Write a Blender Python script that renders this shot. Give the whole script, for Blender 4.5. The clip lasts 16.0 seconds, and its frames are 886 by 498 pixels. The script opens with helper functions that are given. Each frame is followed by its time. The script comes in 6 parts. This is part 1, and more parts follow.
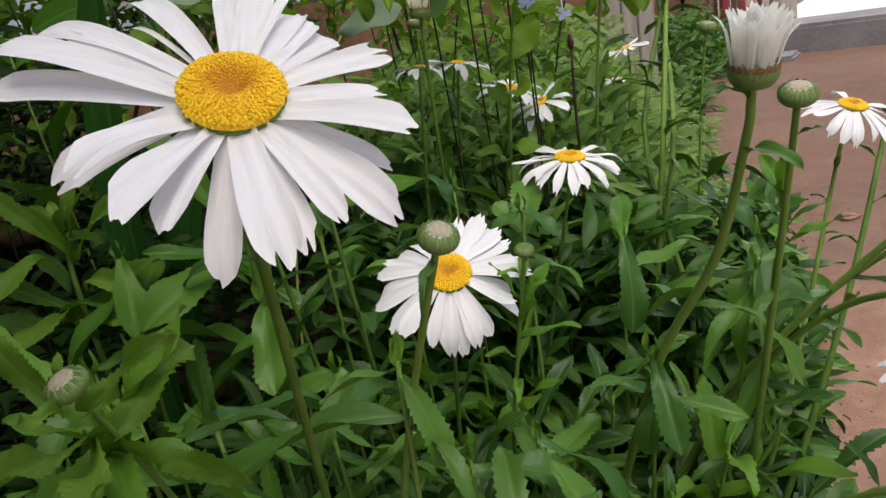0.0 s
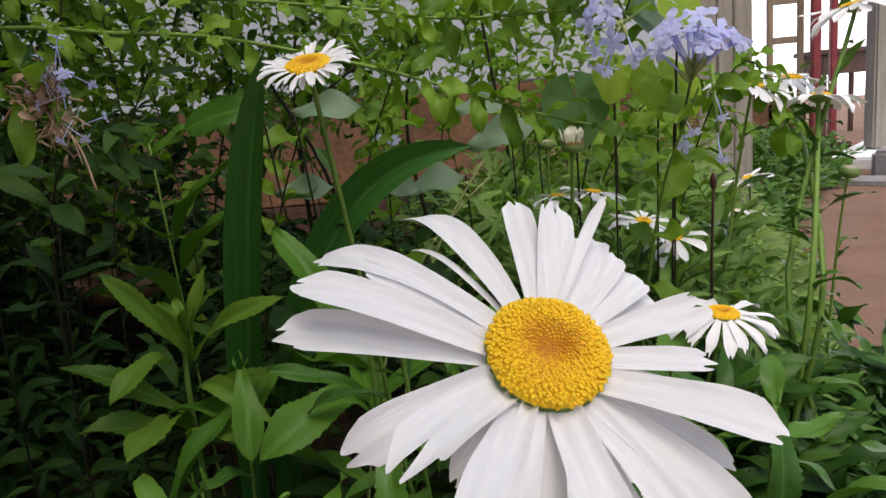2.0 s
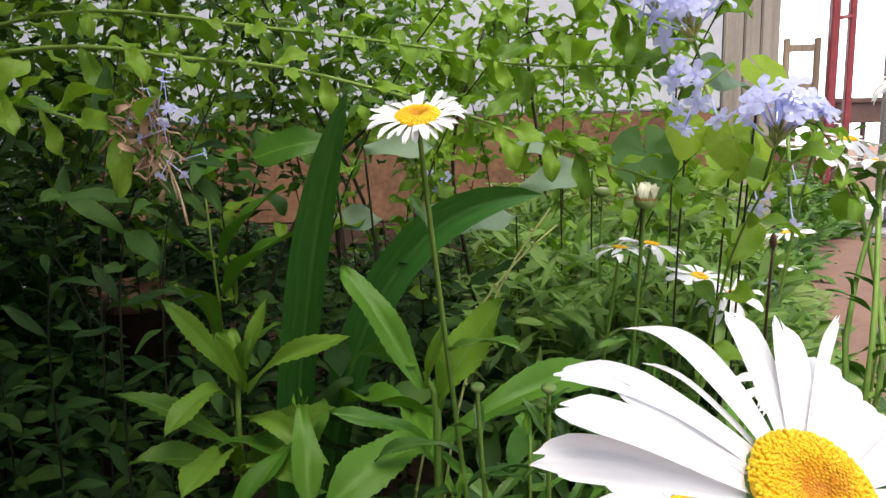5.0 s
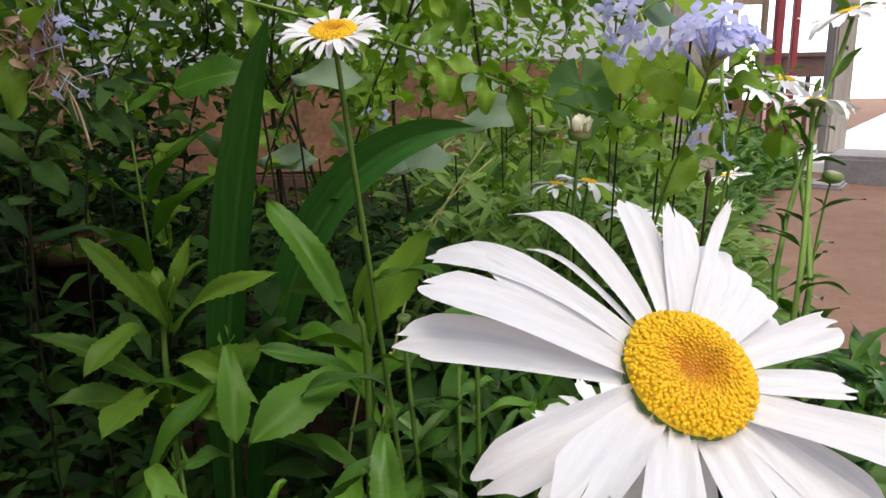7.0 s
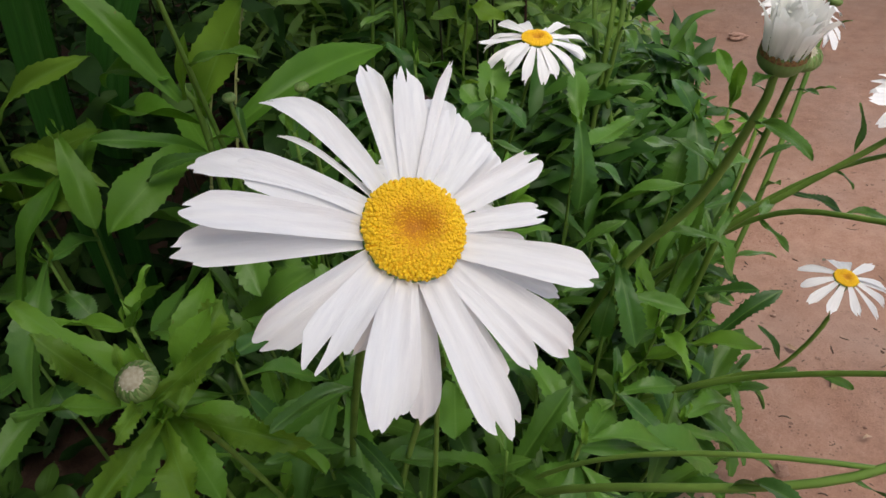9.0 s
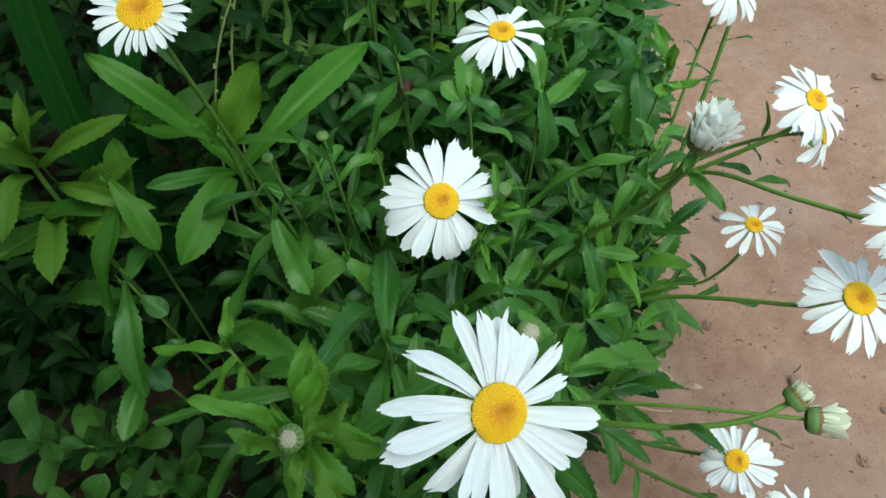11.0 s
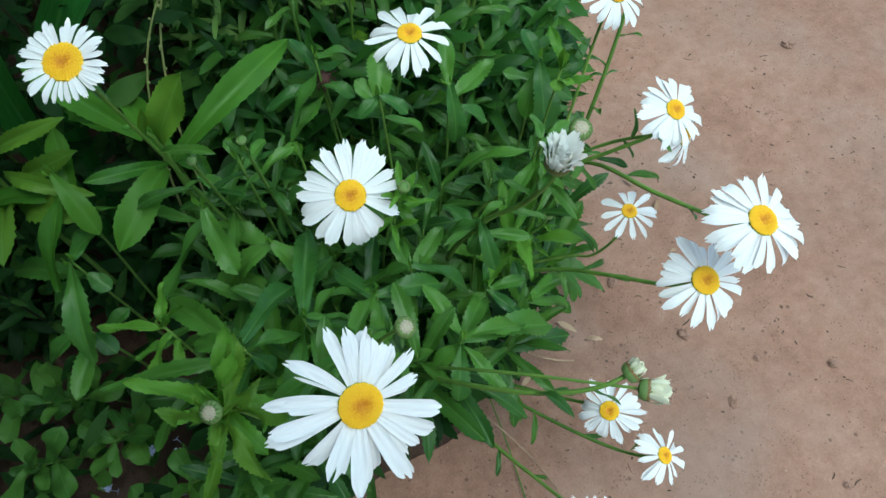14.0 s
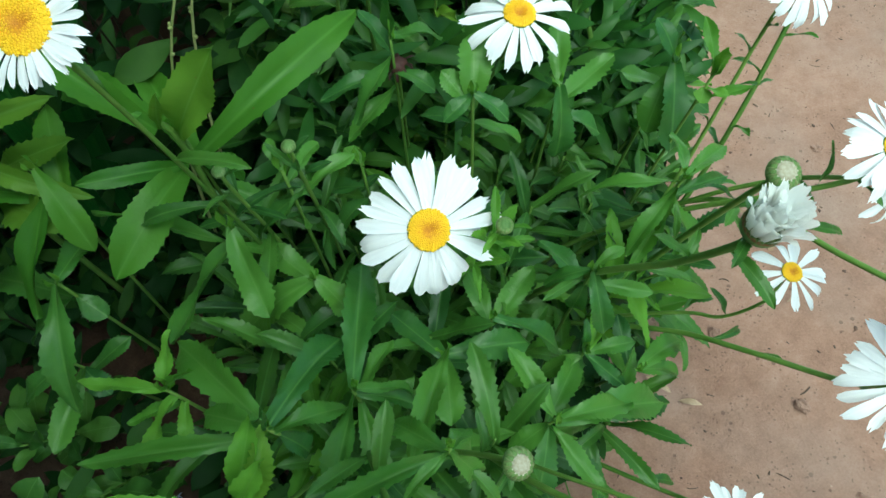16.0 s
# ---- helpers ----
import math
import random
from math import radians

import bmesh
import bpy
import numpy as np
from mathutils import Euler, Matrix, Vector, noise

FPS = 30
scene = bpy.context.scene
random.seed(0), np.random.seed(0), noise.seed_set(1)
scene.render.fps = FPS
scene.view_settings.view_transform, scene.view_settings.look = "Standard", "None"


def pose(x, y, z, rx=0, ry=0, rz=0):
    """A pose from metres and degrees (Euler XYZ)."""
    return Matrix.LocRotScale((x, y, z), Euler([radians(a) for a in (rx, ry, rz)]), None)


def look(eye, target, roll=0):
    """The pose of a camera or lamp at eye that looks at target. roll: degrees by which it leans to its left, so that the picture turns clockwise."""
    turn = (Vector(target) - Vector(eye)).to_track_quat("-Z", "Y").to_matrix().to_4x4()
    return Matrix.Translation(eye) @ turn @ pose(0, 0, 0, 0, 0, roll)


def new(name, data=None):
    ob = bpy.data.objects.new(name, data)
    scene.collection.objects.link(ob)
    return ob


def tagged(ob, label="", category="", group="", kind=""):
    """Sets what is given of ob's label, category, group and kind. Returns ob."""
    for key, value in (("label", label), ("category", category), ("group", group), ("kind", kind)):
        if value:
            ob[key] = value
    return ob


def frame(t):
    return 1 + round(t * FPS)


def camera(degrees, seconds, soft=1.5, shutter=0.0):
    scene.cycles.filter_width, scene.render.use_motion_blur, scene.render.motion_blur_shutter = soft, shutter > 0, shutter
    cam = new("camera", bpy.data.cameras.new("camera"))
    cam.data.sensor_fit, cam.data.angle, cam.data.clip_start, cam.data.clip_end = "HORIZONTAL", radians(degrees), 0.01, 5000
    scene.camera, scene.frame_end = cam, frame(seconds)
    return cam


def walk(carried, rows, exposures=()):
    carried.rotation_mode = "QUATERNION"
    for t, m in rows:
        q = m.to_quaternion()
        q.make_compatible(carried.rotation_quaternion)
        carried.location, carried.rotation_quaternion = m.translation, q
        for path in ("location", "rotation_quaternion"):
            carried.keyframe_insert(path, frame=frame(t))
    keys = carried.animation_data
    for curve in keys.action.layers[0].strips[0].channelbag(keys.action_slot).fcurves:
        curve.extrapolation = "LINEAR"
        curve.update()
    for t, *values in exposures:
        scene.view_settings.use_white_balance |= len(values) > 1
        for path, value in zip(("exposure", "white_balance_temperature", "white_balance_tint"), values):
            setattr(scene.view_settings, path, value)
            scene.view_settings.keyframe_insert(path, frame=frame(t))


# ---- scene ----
cam = camera(63.2, 16.0)
PATH = [
    (0, (0.0399, -0.1622, 0.4958), (0.0388, 0.7882, 0.1846), -10.16),
    (0.5, (0.0355, -0.1599, 0.4977), (0.0255, 0.7925, 0.1928), -10.48),
    (1, (0.0280, -0.1561, 0.5046), (0.0108, 0.8036, 0.2242), -8.72),
    (1.5, (0.0080, -0.1408, 0.5200), (-0.0345, 0.8295, 0.2817), -6.94),
    (2, (-0.0088, -0.1268, 0.5333), (-0.0770, 0.8516, 0.3383), -5.15),
    (2.5, (-0.0221, -0.1214, 0.5452), (-0.1088, 0.8577, 0.3614), -4.83),
    (3, (-0.0348, -0.1169, 0.5489), (-0.1432, 0.8632, 0.3821), -3.72),
    (3.5, (-0.0473, -0.1247, 0.5540), (-0.1379, 0.8573, 0.3879), -2.88),
    (3.7, (-0.0490, -0.1227, 0.5539), (-0.1398, 0.8594, 0.3890), -2.82),
    (5.8, (-0.0585, -0.1197, 0.5486), (-0.1004, 0.8648, 0.3783), -0.45),
    (6, (-0.0554, -0.1162, 0.5466), (-0.0915, 0.8670, 0.3677), -0.40),
    (6.5, (-0.0480, -0.1132, 0.5408), (-0.0748, 0.8672, 0.3456), -0.59),
    (7, (-0.0411, -0.1126, 0.5359), (-0.0454, 0.8608, 0.3068), -1.08),
    (7.5, (-0.0282, -0.0954, 0.5342), (-0.0069, 0.8599, 0.2395), -2.05),
    (8, (-0.0246, -0.1097, 0.5535), (0.0633, 0.7795, 0.1046), -3.29),
    (8.5, (-0.0179, -0.1243, 0.5715), (0.0759, 0.7003, 0.0136), -4.76),
    (9, (-0.0143, -0.1261, 0.5801), (0.1103, 0.6545, -0.0323), -4.93),
    (9.5, (-0.0090, -0.1145, 0.5775), (0.0966, 0.6480, -0.0608), -7.00),
    (9.7, (-0.0076, -0.1043, 0.5910), (0.0709, 0.6442, -0.0676), -9.84),
    (11.8, (-0.0498, -0.1049, 0.8279), (0.1040, 0.3756, -0.0355), -4.88),
    (12, (-0.0426, -0.1129, 0.8345), (0.1144, 0.3572, -0.0341), -4.04),
    (12.5, (-0.0160, -0.1297, 0.8392), (0.1526, 0.3235, -0.0361), -4.21),
    (13, (0.0105, -0.1333, 0.8420), (0.1801, 0.3206, -0.0327), -4.45),
    (13.5, (0.0203, -0.1264, 0.8424), (0.1707, 0.3374, -0.0307), -5.91),
    (14, (0.0173, -0.1221, 0.8445), (0.1508, 0.3483, -0.0278), -6.18),
    (14.5, (0.0190, -0.1086, 0.8271), (0.1442, 0.3549, -0.0501), -7.17),
    (15, (0.0212, -0.0758, 0.7975), (0.1350, 0.3881, -0.0810), -6.83),
    (15.5, (0.0211, -0.0399, 0.7690), (0.1051, 0.4360, -0.1065), -6.78),
    (16, (0.0052, 0.0067, 0.7333), (0.0980, 0.4652, -0.1505), -5.51),
]
EXPOSURE = [(0, 0.05, 6500, 10), (0.5, 0.09, 6500, 10), (1, 0.06, 6500, 10), (1.5, -0.1, 6500, 10), (2, 0.03, 6500, 10), (2.5, 0.26, 6500, 10), (3, 0.25, 6500, 10), (3.5, 0.78, 6500, 10), (6, 0.72, 6500, 10), (6.5, 0.44, 6500, 10), (7, 0.33, 6500, 10), (7.5, -0.01, 6500, 10), (8, 0.03, 6500, 10), (9.7, -0.03, 6500, 7), (11.8, 0.38, 5200, -24), (13, 0.15, 5300, -13), (14, 0.15, 5300, -13), (15, 0.27, 5400, -16), (16, 0.45, 5400, -22)]
walk(cam, [(t, look(eye, target, roll)) for t, eye, target, roll in PATH], EXPOSURE)

# ---- world, sun ----
world = bpy.data.worlds.new("overcast_sky")
scene.world = world
world.use_nodes = True
wn, wl = world.node_tree.nodes, world.node_tree.links
sky = wn.new("ShaderNodeTexSky")
sky.sky_type = "NISHITA"
sky.sun_disc = False
sky.sun_elevation = radians(66)
sky.sun_rotation = radians(161)
sky.dust_density = 4.0
wl.new(sky.outputs[0], wn["Background"].inputs[0])
wn["Background"].inputs[1].default_value = 0.14
sun = new("sun", bpy.data.lights.new("sun", "SUN"))
sun.data.energy, sun.data.angle, sun.data.color = 2.0, radians(50), (1.0, 0.94, 0.85)
sun.matrix_world = look((0.28, -0.82, 2.0), (0, 0, 0))

# ---- materials ----
def material(name, roughness=0.5):
    m = bpy.data.materials.new(name)
    m.use_nodes = True
    n, l = m.node_tree.nodes, m.node_tree.links
    b = n["Principled BSDF"]
    b.inputs["Roughness"].default_value = roughness
    return m, n, l, b


def ramp(n, l, value, stops):
    r = n.new("ShaderNodeValToRGB")
    while len(r.color_ramp.elements) < len(stops):
        r.color_ramp.elements.new(0.5)
    for e, (at, colour) in zip(r.color_ramp.elements, stops):
        e.position, e.color = at, (*colour, 1)
    l.new(value, r.inputs[0])
    return r.outputs[0]


def noise_tex(n, l, vector, scale, detail=4.0, rough=0.55):
    t = n.new("ShaderNodeTexNoise")
    t.inputs["Scale"].default_value, t.inputs["Detail"].default_value, t.inputs["Roughness"].default_value = scale, detail, rough
    if vector is not None:
        l.new(vector, t.inputs["Vector"])
    return t.outputs["Fac"]


def maths(n, l, op, a, b=None, c=None):
    m = n.new("ShaderNodeMath")
    m.operation = op
    for i, v in enumerate((a, b, c)):
        if v is None:
            continue
        if isinstance(v, (int, float)):
            m.inputs[i].default_value = v
        else:
            l.new(v, m.inputs[i])
    return m.outputs[0]


def mixed(n, l, fac, a, b, blend="MIX"):
    m = n.new("ShaderNodeMix")
    m.data_type, m.blend_type = "RGBA", blend
    for s, v in ((m.inputs[0], fac), (m.inputs[6], a), (m.inputs[7], b)):
        if isinstance(v, (int, float)):
            s.default_value = v
        elif isinstance(v, tuple):
            s.default_value = (*v, 1)
        else:
            l.new(v, s)
    return m.outputs[2]


def bumped(n, l, b, height, strength, distance):
    u = n.new("ShaderNodeBump")
    u.inputs["Strength"].default_value, u.inputs["Distance"].default_value = strength, distance
    l.new(height, u.inputs["Height"])
    l.new(u.outputs[0], b.inputs["Normal"])
    return u.outputs[0]


def see_through(m, n, l, b, colour, share, normal=None):
    """Lets part of the light through a thin leaf or petal."""
    t = n.new("ShaderNodeBsdfTranslucent")
    if isinstance(colour, tuple):
        t.inputs[0].default_value = (*colour, 1)
    else:
        l.new(colour, t.inputs[0])
    if normal is not None:
        l.new(normal, t.inputs["Normal"])
    x = n.new("ShaderNodeMixShader")
    x.inputs[0].default_value = share
    l.new(b.outputs[0], x.inputs[1])
    l.new(t.outputs[0], x.inputs[2])
    l.new(x.outputs[0], n["Material Output"].inputs["Surface"])


def leaf_material(name, dark, light, vein, per_island=False, rough=0.42, share=0.22, gloss=0.22, yellow=(0.16, 0.30, 0.04)):
    """A leaf: local x across, y along; pale midrib, side veins, mottling, its own shade for every leaf."""
    m, n, l, b = material(name, rough)
    co = n.new("ShaderNodeTexCoord").outputs["Object"]
    if per_island:
        rnd = n.new("ShaderNodeNewGeometry").outputs["Random Per Island"]
    else:
        rnd = n.new("ShaderNodeObjectInfo").outputs["Random"]
    mott = noise_tex(n, l, co, 6.0 if not per_island else 60.0, 5.0)
    tone = maths(n, l, "ADD", maths(n, l, "MULTIPLY", rnd, 0.75), maths(n, l, "MULTIPLY", mott, 0.45))
    base = ramp(n, l, tone, [(0.1, dark), (0.62, light), (1.0, tuple(0.8 * a + 0.2 * c for a, c in zip(light, yellow)))])
    if not per_island:
        sep = n.new("ShaderNodeSeparateXYZ")
        l.new(co, sep.inputs[0])
        ax = maths(n, l, "ABSOLUTE", sep.outputs[0])
        rib = ramp(n, l, maths(n, l, "MULTIPLY", ax, 40.0), [(0.12, (1, 1, 1)), (0.36, (0, 0, 0))])
        side = maths(n, l, "SINE", maths(n, l, "MULTIPLY", maths(n, l, "SUBTRACT", sep.outputs[1], maths(n, l, "MULTIPLY", ax, 1.3)), 75.0))
        fine = maths(n, l, "POWER", maths(n, l, "ABSOLUTE", side), 8.0)
        both = maths(n, l, "MAXIMUM", maths(n, l, "MULTIPLY", rib, 0.5), maths(n, l, "MULTIPLY", fine, 0.02))
        base = mixed(n, l, both, base, vein)
        spots = maths(n, l, "GREATER_THAN", noise_tex(n, l, co, 14.0, 2.0), 0.76)
        base = mixed(n, l, maths(n, l, "MULTIPLY", spots, 0.5), base, (0.14, 0.11, 0.03))
        pucker = noise_tex(n, l, co, 22.0, 3.0)
        height = maths(n, l, "ADD", mott, maths(n, l, "MULTIPLY", pucker, 0.45))
        nor = bumped(n, l, b, height, 0.5, 0.0012)
    else:
        nor = bumped(n, l, b, mott, 0.3, 0.002)
    l.new(base, b.inputs["Base Color"])
    b.inputs["Specular IOR Level"].default_value = gloss
    through_colour = mixed(n, l, 1.0, base, (1.0, 1.0, 0.35), "MULTIPLY")
    see_through(m, n, l, b, mixed(n, l, 0.3, through_colour, (0.10, 0.30, 0.02)), share, nor)
    return m


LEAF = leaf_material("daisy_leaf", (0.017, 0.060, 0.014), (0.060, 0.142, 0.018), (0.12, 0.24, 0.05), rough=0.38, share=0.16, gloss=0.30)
# lighter copy of LEAF: light on the clump's top leaves put into the colour
UPPER = leaf_material("lit_upper_daisy_leaf", (0.027, 0.092, 0.022), (0.085, 0.200, 0.026), (0.14, 0.27, 0.06), rough=0.38, share=0.2, gloss=0.32)
YOUNG = leaf_material("young_daisy_leaf", (0.070, 0.180, 0.018), (0.140, 0.300, 0.030), (0.16, 0.32, 0.06), rough=0.44, share=0.28, gloss=0.24)
FRESH = leaf_material("fresh_daisy_leaf", (0.068, 0.148, 0.015), (0.138, 0.258, 0.025), (0.18, 0.34, 0.07), rough=0.44, share=0.32, gloss=0.24)
BROAD = leaf_material("broad_daisy_leaf", (0.033, 0.108, 0.011), (0.080, 0.195, 0.017), (0.13, 0.28, 0.04), rough=0.44, share=0.28, gloss=0.24)
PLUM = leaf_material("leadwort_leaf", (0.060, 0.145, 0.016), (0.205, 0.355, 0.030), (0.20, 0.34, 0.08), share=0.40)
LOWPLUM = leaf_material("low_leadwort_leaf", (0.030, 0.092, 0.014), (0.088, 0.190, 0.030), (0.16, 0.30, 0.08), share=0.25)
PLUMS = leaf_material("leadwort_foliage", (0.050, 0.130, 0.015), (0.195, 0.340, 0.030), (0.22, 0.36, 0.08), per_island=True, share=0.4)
# PLUMS darkened to put shade into the colour; also serves the dull gate-side plants
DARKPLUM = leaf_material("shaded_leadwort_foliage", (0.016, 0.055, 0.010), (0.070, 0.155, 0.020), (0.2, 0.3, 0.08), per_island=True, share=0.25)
GREY = leaf_material("grey_green_leaf", (0.100, 0.170, 0.100), (0.190, 0.275, 0.185), (0.18, 0.28, 0.16), rough=0.5)
HEART = leaf_material("vine_leaf", (0.155, 0.265, 0.014), (0.290, 0.430, 0.026), (0.22, 0.38, 0.06), share=0.5)
DULL = leaf_material("dull_vine_leaf", (0.055, 0.145, 0.045), (0.105, 0.225, 0.070), (0.12, 0.24, 0.10), share=0.3)
m, n, l, b = material("strap_leaf", 0.40)
across = n.new("ShaderNodeAttribute")
across.attribute_name = "across"
along = n.new("ShaderNodeAttribute")
along.attribute_name = "along"
grid = n.new("ShaderNodeCombineXYZ")
l.new(maths(n, l, "MULTIPLY", across.outputs["Fac"], 9.0), grid.inputs[0])
l.new(maths(n, l, "MULTIPLY", along.outputs["Fac"], 1.6), grid.inputs[1])
stripe = noise_tex(n, l, grid.outputs[0], 1.0, 4.0, 0.6)
blotch = noise_tex(n, l, grid.outputs[0], 0.35, 3.0)
tone = maths(n, l, "ADD", maths(n, l, "MULTIPLY", stripe, 0.6), maths(n, l, "MULTIPLY", blotch, 0.4))
base = ramp(n, l, tone, [(0.32, (0.016, 0.070, 0.012)), (0.55, (0.034, 0.125, 0.020)), (0.75, (0.065, 0.190, 0.036))])
keel = ramp(n, l, maths(n, l, "ABSOLUTE", across.outputs["Fac"]), [(0.03, (1, 1, 1)), (0.14, (0, 0, 0))])
base = mixed(n, l, maths(n, l, "MULTIPLY", keel, 0.35), base, (0.09, 0.22, 0.05))
l.new(base, b.inputs["Base Color"])
b.inputs["Specular IOR Level"].default_value = 0.3
nor = bumped(n, l, b, stripe, 0.5, 0.0012)
see_through(m, n, l, b, (0.08, 0.24, 0.02), 0.15, nor)
STRAP = m
# nearly black: the deep shade at the left is put into this leaf colour
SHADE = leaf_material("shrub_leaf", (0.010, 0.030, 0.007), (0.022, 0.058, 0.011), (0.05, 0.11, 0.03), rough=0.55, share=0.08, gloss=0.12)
MASS = leaf_material("undergrowth_leaf", (0.070, 0.125, 0.036), (0.240, 0.340, 0.110), (0.1, 0.2, 0.06), per_island=True, share=0.45)
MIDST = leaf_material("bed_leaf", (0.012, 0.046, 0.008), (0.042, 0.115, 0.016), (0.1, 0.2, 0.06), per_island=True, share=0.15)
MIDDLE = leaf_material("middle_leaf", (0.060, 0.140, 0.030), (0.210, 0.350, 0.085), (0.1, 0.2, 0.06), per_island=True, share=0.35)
# near-black green: the shade beneath the plants is put into this leaf colour
GLOOM = leaf_material("shade_tinted_leaf", (0.006, 0.019, 0.004), (0.015, 0.044, 0.008), (0.05, 0.1, 0.03), per_island=True, rough=0.6, share=0.06, gloss=0.12)


def stem_material(name, low, high, scale=60.0):
    m, n, l, b = material(name, 0.5)
    co = n.new("ShaderNodeTexCoord").outputs["Object"]
    rnd = n.new("ShaderNodeObjectInfo").outputs["Random"]
    f = maths(n, l, "ADD", maths(n, l, "MULTIPLY", noise_tex(n, l, co, scale, 5.0), 0.7), maths(n, l, "MULTIPLY", rnd, 0.35))
    l.new(ramp(n, l, f, [(0.25, low), (0.8, high)]), b.inputs["Base Color"])
    bumped(n, l, b, noise_tex(n, l, co, 400.0, 3.0), 0.3, 0.0006)
    b.inputs["Specular IOR Level"].default_value = 0.25
    return m


STEM = stem_material("green_stem", (0.072, 0.150, 0.020), (0.185, 0.300, 0.055))
TWIG = stem_material("brown_twig", (0.012, 0.013, 0.007), (0.042, 0.040, 0.020))
DRY = stem_material("dry_flower", (0.22, 0.13, 0.07), (0.55, 0.40, 0.27), 90.0)
WITHERED = stem_material("withered_flower", (0.018, 0.008, 0.008), (0.075, 0.030, 0.024), 200.0)
SEEDSTALK = stem_material("pale_seed_stalk", (0.22, 0.27, 0.08), (0.42, 0.44, 0.18))
CALYX = stem_material("calyx", (0.075, 0.150, 0.030), (0.19, 0.30, 0.085), 3.0)


def petal_material(name, colour, inner, share=0.14):
    m, n, l, b = material(name, 0.55)
    co = n.new("ShaderNodeTexCoord").outputs["Object"]
    mp = n.new("ShaderNodeMapping")
    mp.inputs["Scale"].default_value = (16.0, 1.4, 1.0)
    l.new(co, mp.inputs["Vector"])
    streak = noise_tex(n, l, mp.outputs[0], 1.6, 5.0, 0.6)
    l.new(ramp(n, l, streak, [(0.25, inner), (0.6, colour)]), b.inputs["Base Color"])
    nor = bumped(n, l, b, streak, 0.5, 0.0006)
    b.inputs["Specular IOR Level"].default_value = 0.3
    see_through(m, n, l, b, colour, share, nor)
    return m


PETAL = petal_material("white_petal", (0.89, 0.89, 0.90), (0.79, 0.79, 0.82))
CREAM = petal_material("cream_petal", (0.95, 0.95, 0.92), (0.91, 0.92, 0.85), 0.48)
BUTTER = petal_material("butter_petal", (0.86, 0.86, 0.70), (0.76, 0.78, 0.50), 0.15)
BLUE = petal_material("blue_petal", (0.64, 0.67, 0.95), (0.50, 0.54, 0.90), 0.4)

m, n, l, b = material("yellow_disc", 0.6)
co = n.new("ShaderNodeTexCoord").outputs["Object"]
island = n.new("ShaderNodeNewGeometry").outputs["Random Per Island"]
sep = n.new("ShaderNodeSeparateXYZ")
l.new(co, sep.inputs[0])
ripe = maths(n, l, "SQRT", maths(n, l, "ADD", maths(n, l, "MULTIPLY", sep.outputs[0], sep.outputs[0]), maths(n, l, "MULTIPLY", sep.outputs[1], sep.outputs[1])))
tone = maths(n, l, "ADD", maths(n, l, "MULTIPLY", island, 0.22), maths(n, l, "ADD", maths(n, l, "MULTIPLY", noise_tex(n, l, co, 3.0, 3.0), 0.3), maths(n, l, "MULTIPLY", ripe, 0.5)))
# the florets in the middle are still shut and deeper in colour
l.new(ramp(n, l, tone, [(0.24, (0.58, 0.23, 0.002)), (0.40, (0.78, 0.39, 0.003)), (0.54, (0.90, 0.55, 0.005)), (0.9, (0.93, 0.62, 0.012))]), b.inputs["Base Color"])
DISC = m

m, n, l, b = material("bud_tip", 0.7)
island = n.new("ShaderNodeNewGeometry").outputs["Random Per Island"]
co = n.new("ShaderNodeTexCoord").outputs["Object"]
f = maths(n, l, "ADD", maths(n, l, "MULTIPLY", island, 0.55), maths(n, l, "MULTIPLY", noise_tex(n, l, co, 4.0), 0.5))
l.new(ramp(n, l, f, [(0.2, (0.12, 0.08, 0.05)), (0.5, (0.32, 0.28, 0.18)), (0.85, (0.62, 0.58, 0.46))]), b.inputs["Base Color"])
BUDTIP = m

m, n, l, b = material("brown_bract_edge", 0.7)
co = n.new("ShaderNodeTexCoord").outputs["Object"]
l.new(ramp(n, l, noise_tex(n, l, co, 7.0), [(0.3, (0.11, 0.050, 0.018)), (0.55, (0.30, 0.17, 0.060)), (0.75, (0.42, 0.36, 0.16))]), b.inputs["Base Color"])
BRACT = m

# green bracts whose rims and tips turn brown and papery
m, n, l, b = material("bract", 0.55)
co = n.new("ShaderNodeTexCoord").outputs["Object"]
sep = n.new("ShaderNodeSeparateXYZ")
l.new(co, sep.inputs[0])
rim = maths(n, l, "ADD", maths(n, l, "MULTIPLY", maths(n, l, "ABSOLUTE", sep.outputs[1]), 4.2), maths(n, l, "MULTIPLY_ADD", sep.outputs[2], 1.3, -0.05))
rim = maths(n, l, "ADD", rim, maths(n, l, "MULTIPLY_ADD", noise_tex(n, l, co, 5.0), 0.5, -0.25))
l.new(ramp(n, l, rim, [(0.45, (0.14, 0.23, 0.060)), (0.75, (0.22, 0.28, 0.10)), (0.95, (0.16, 0.075, 0.05))]), b.inputs["Base Color"])
BRACTGREEN = m


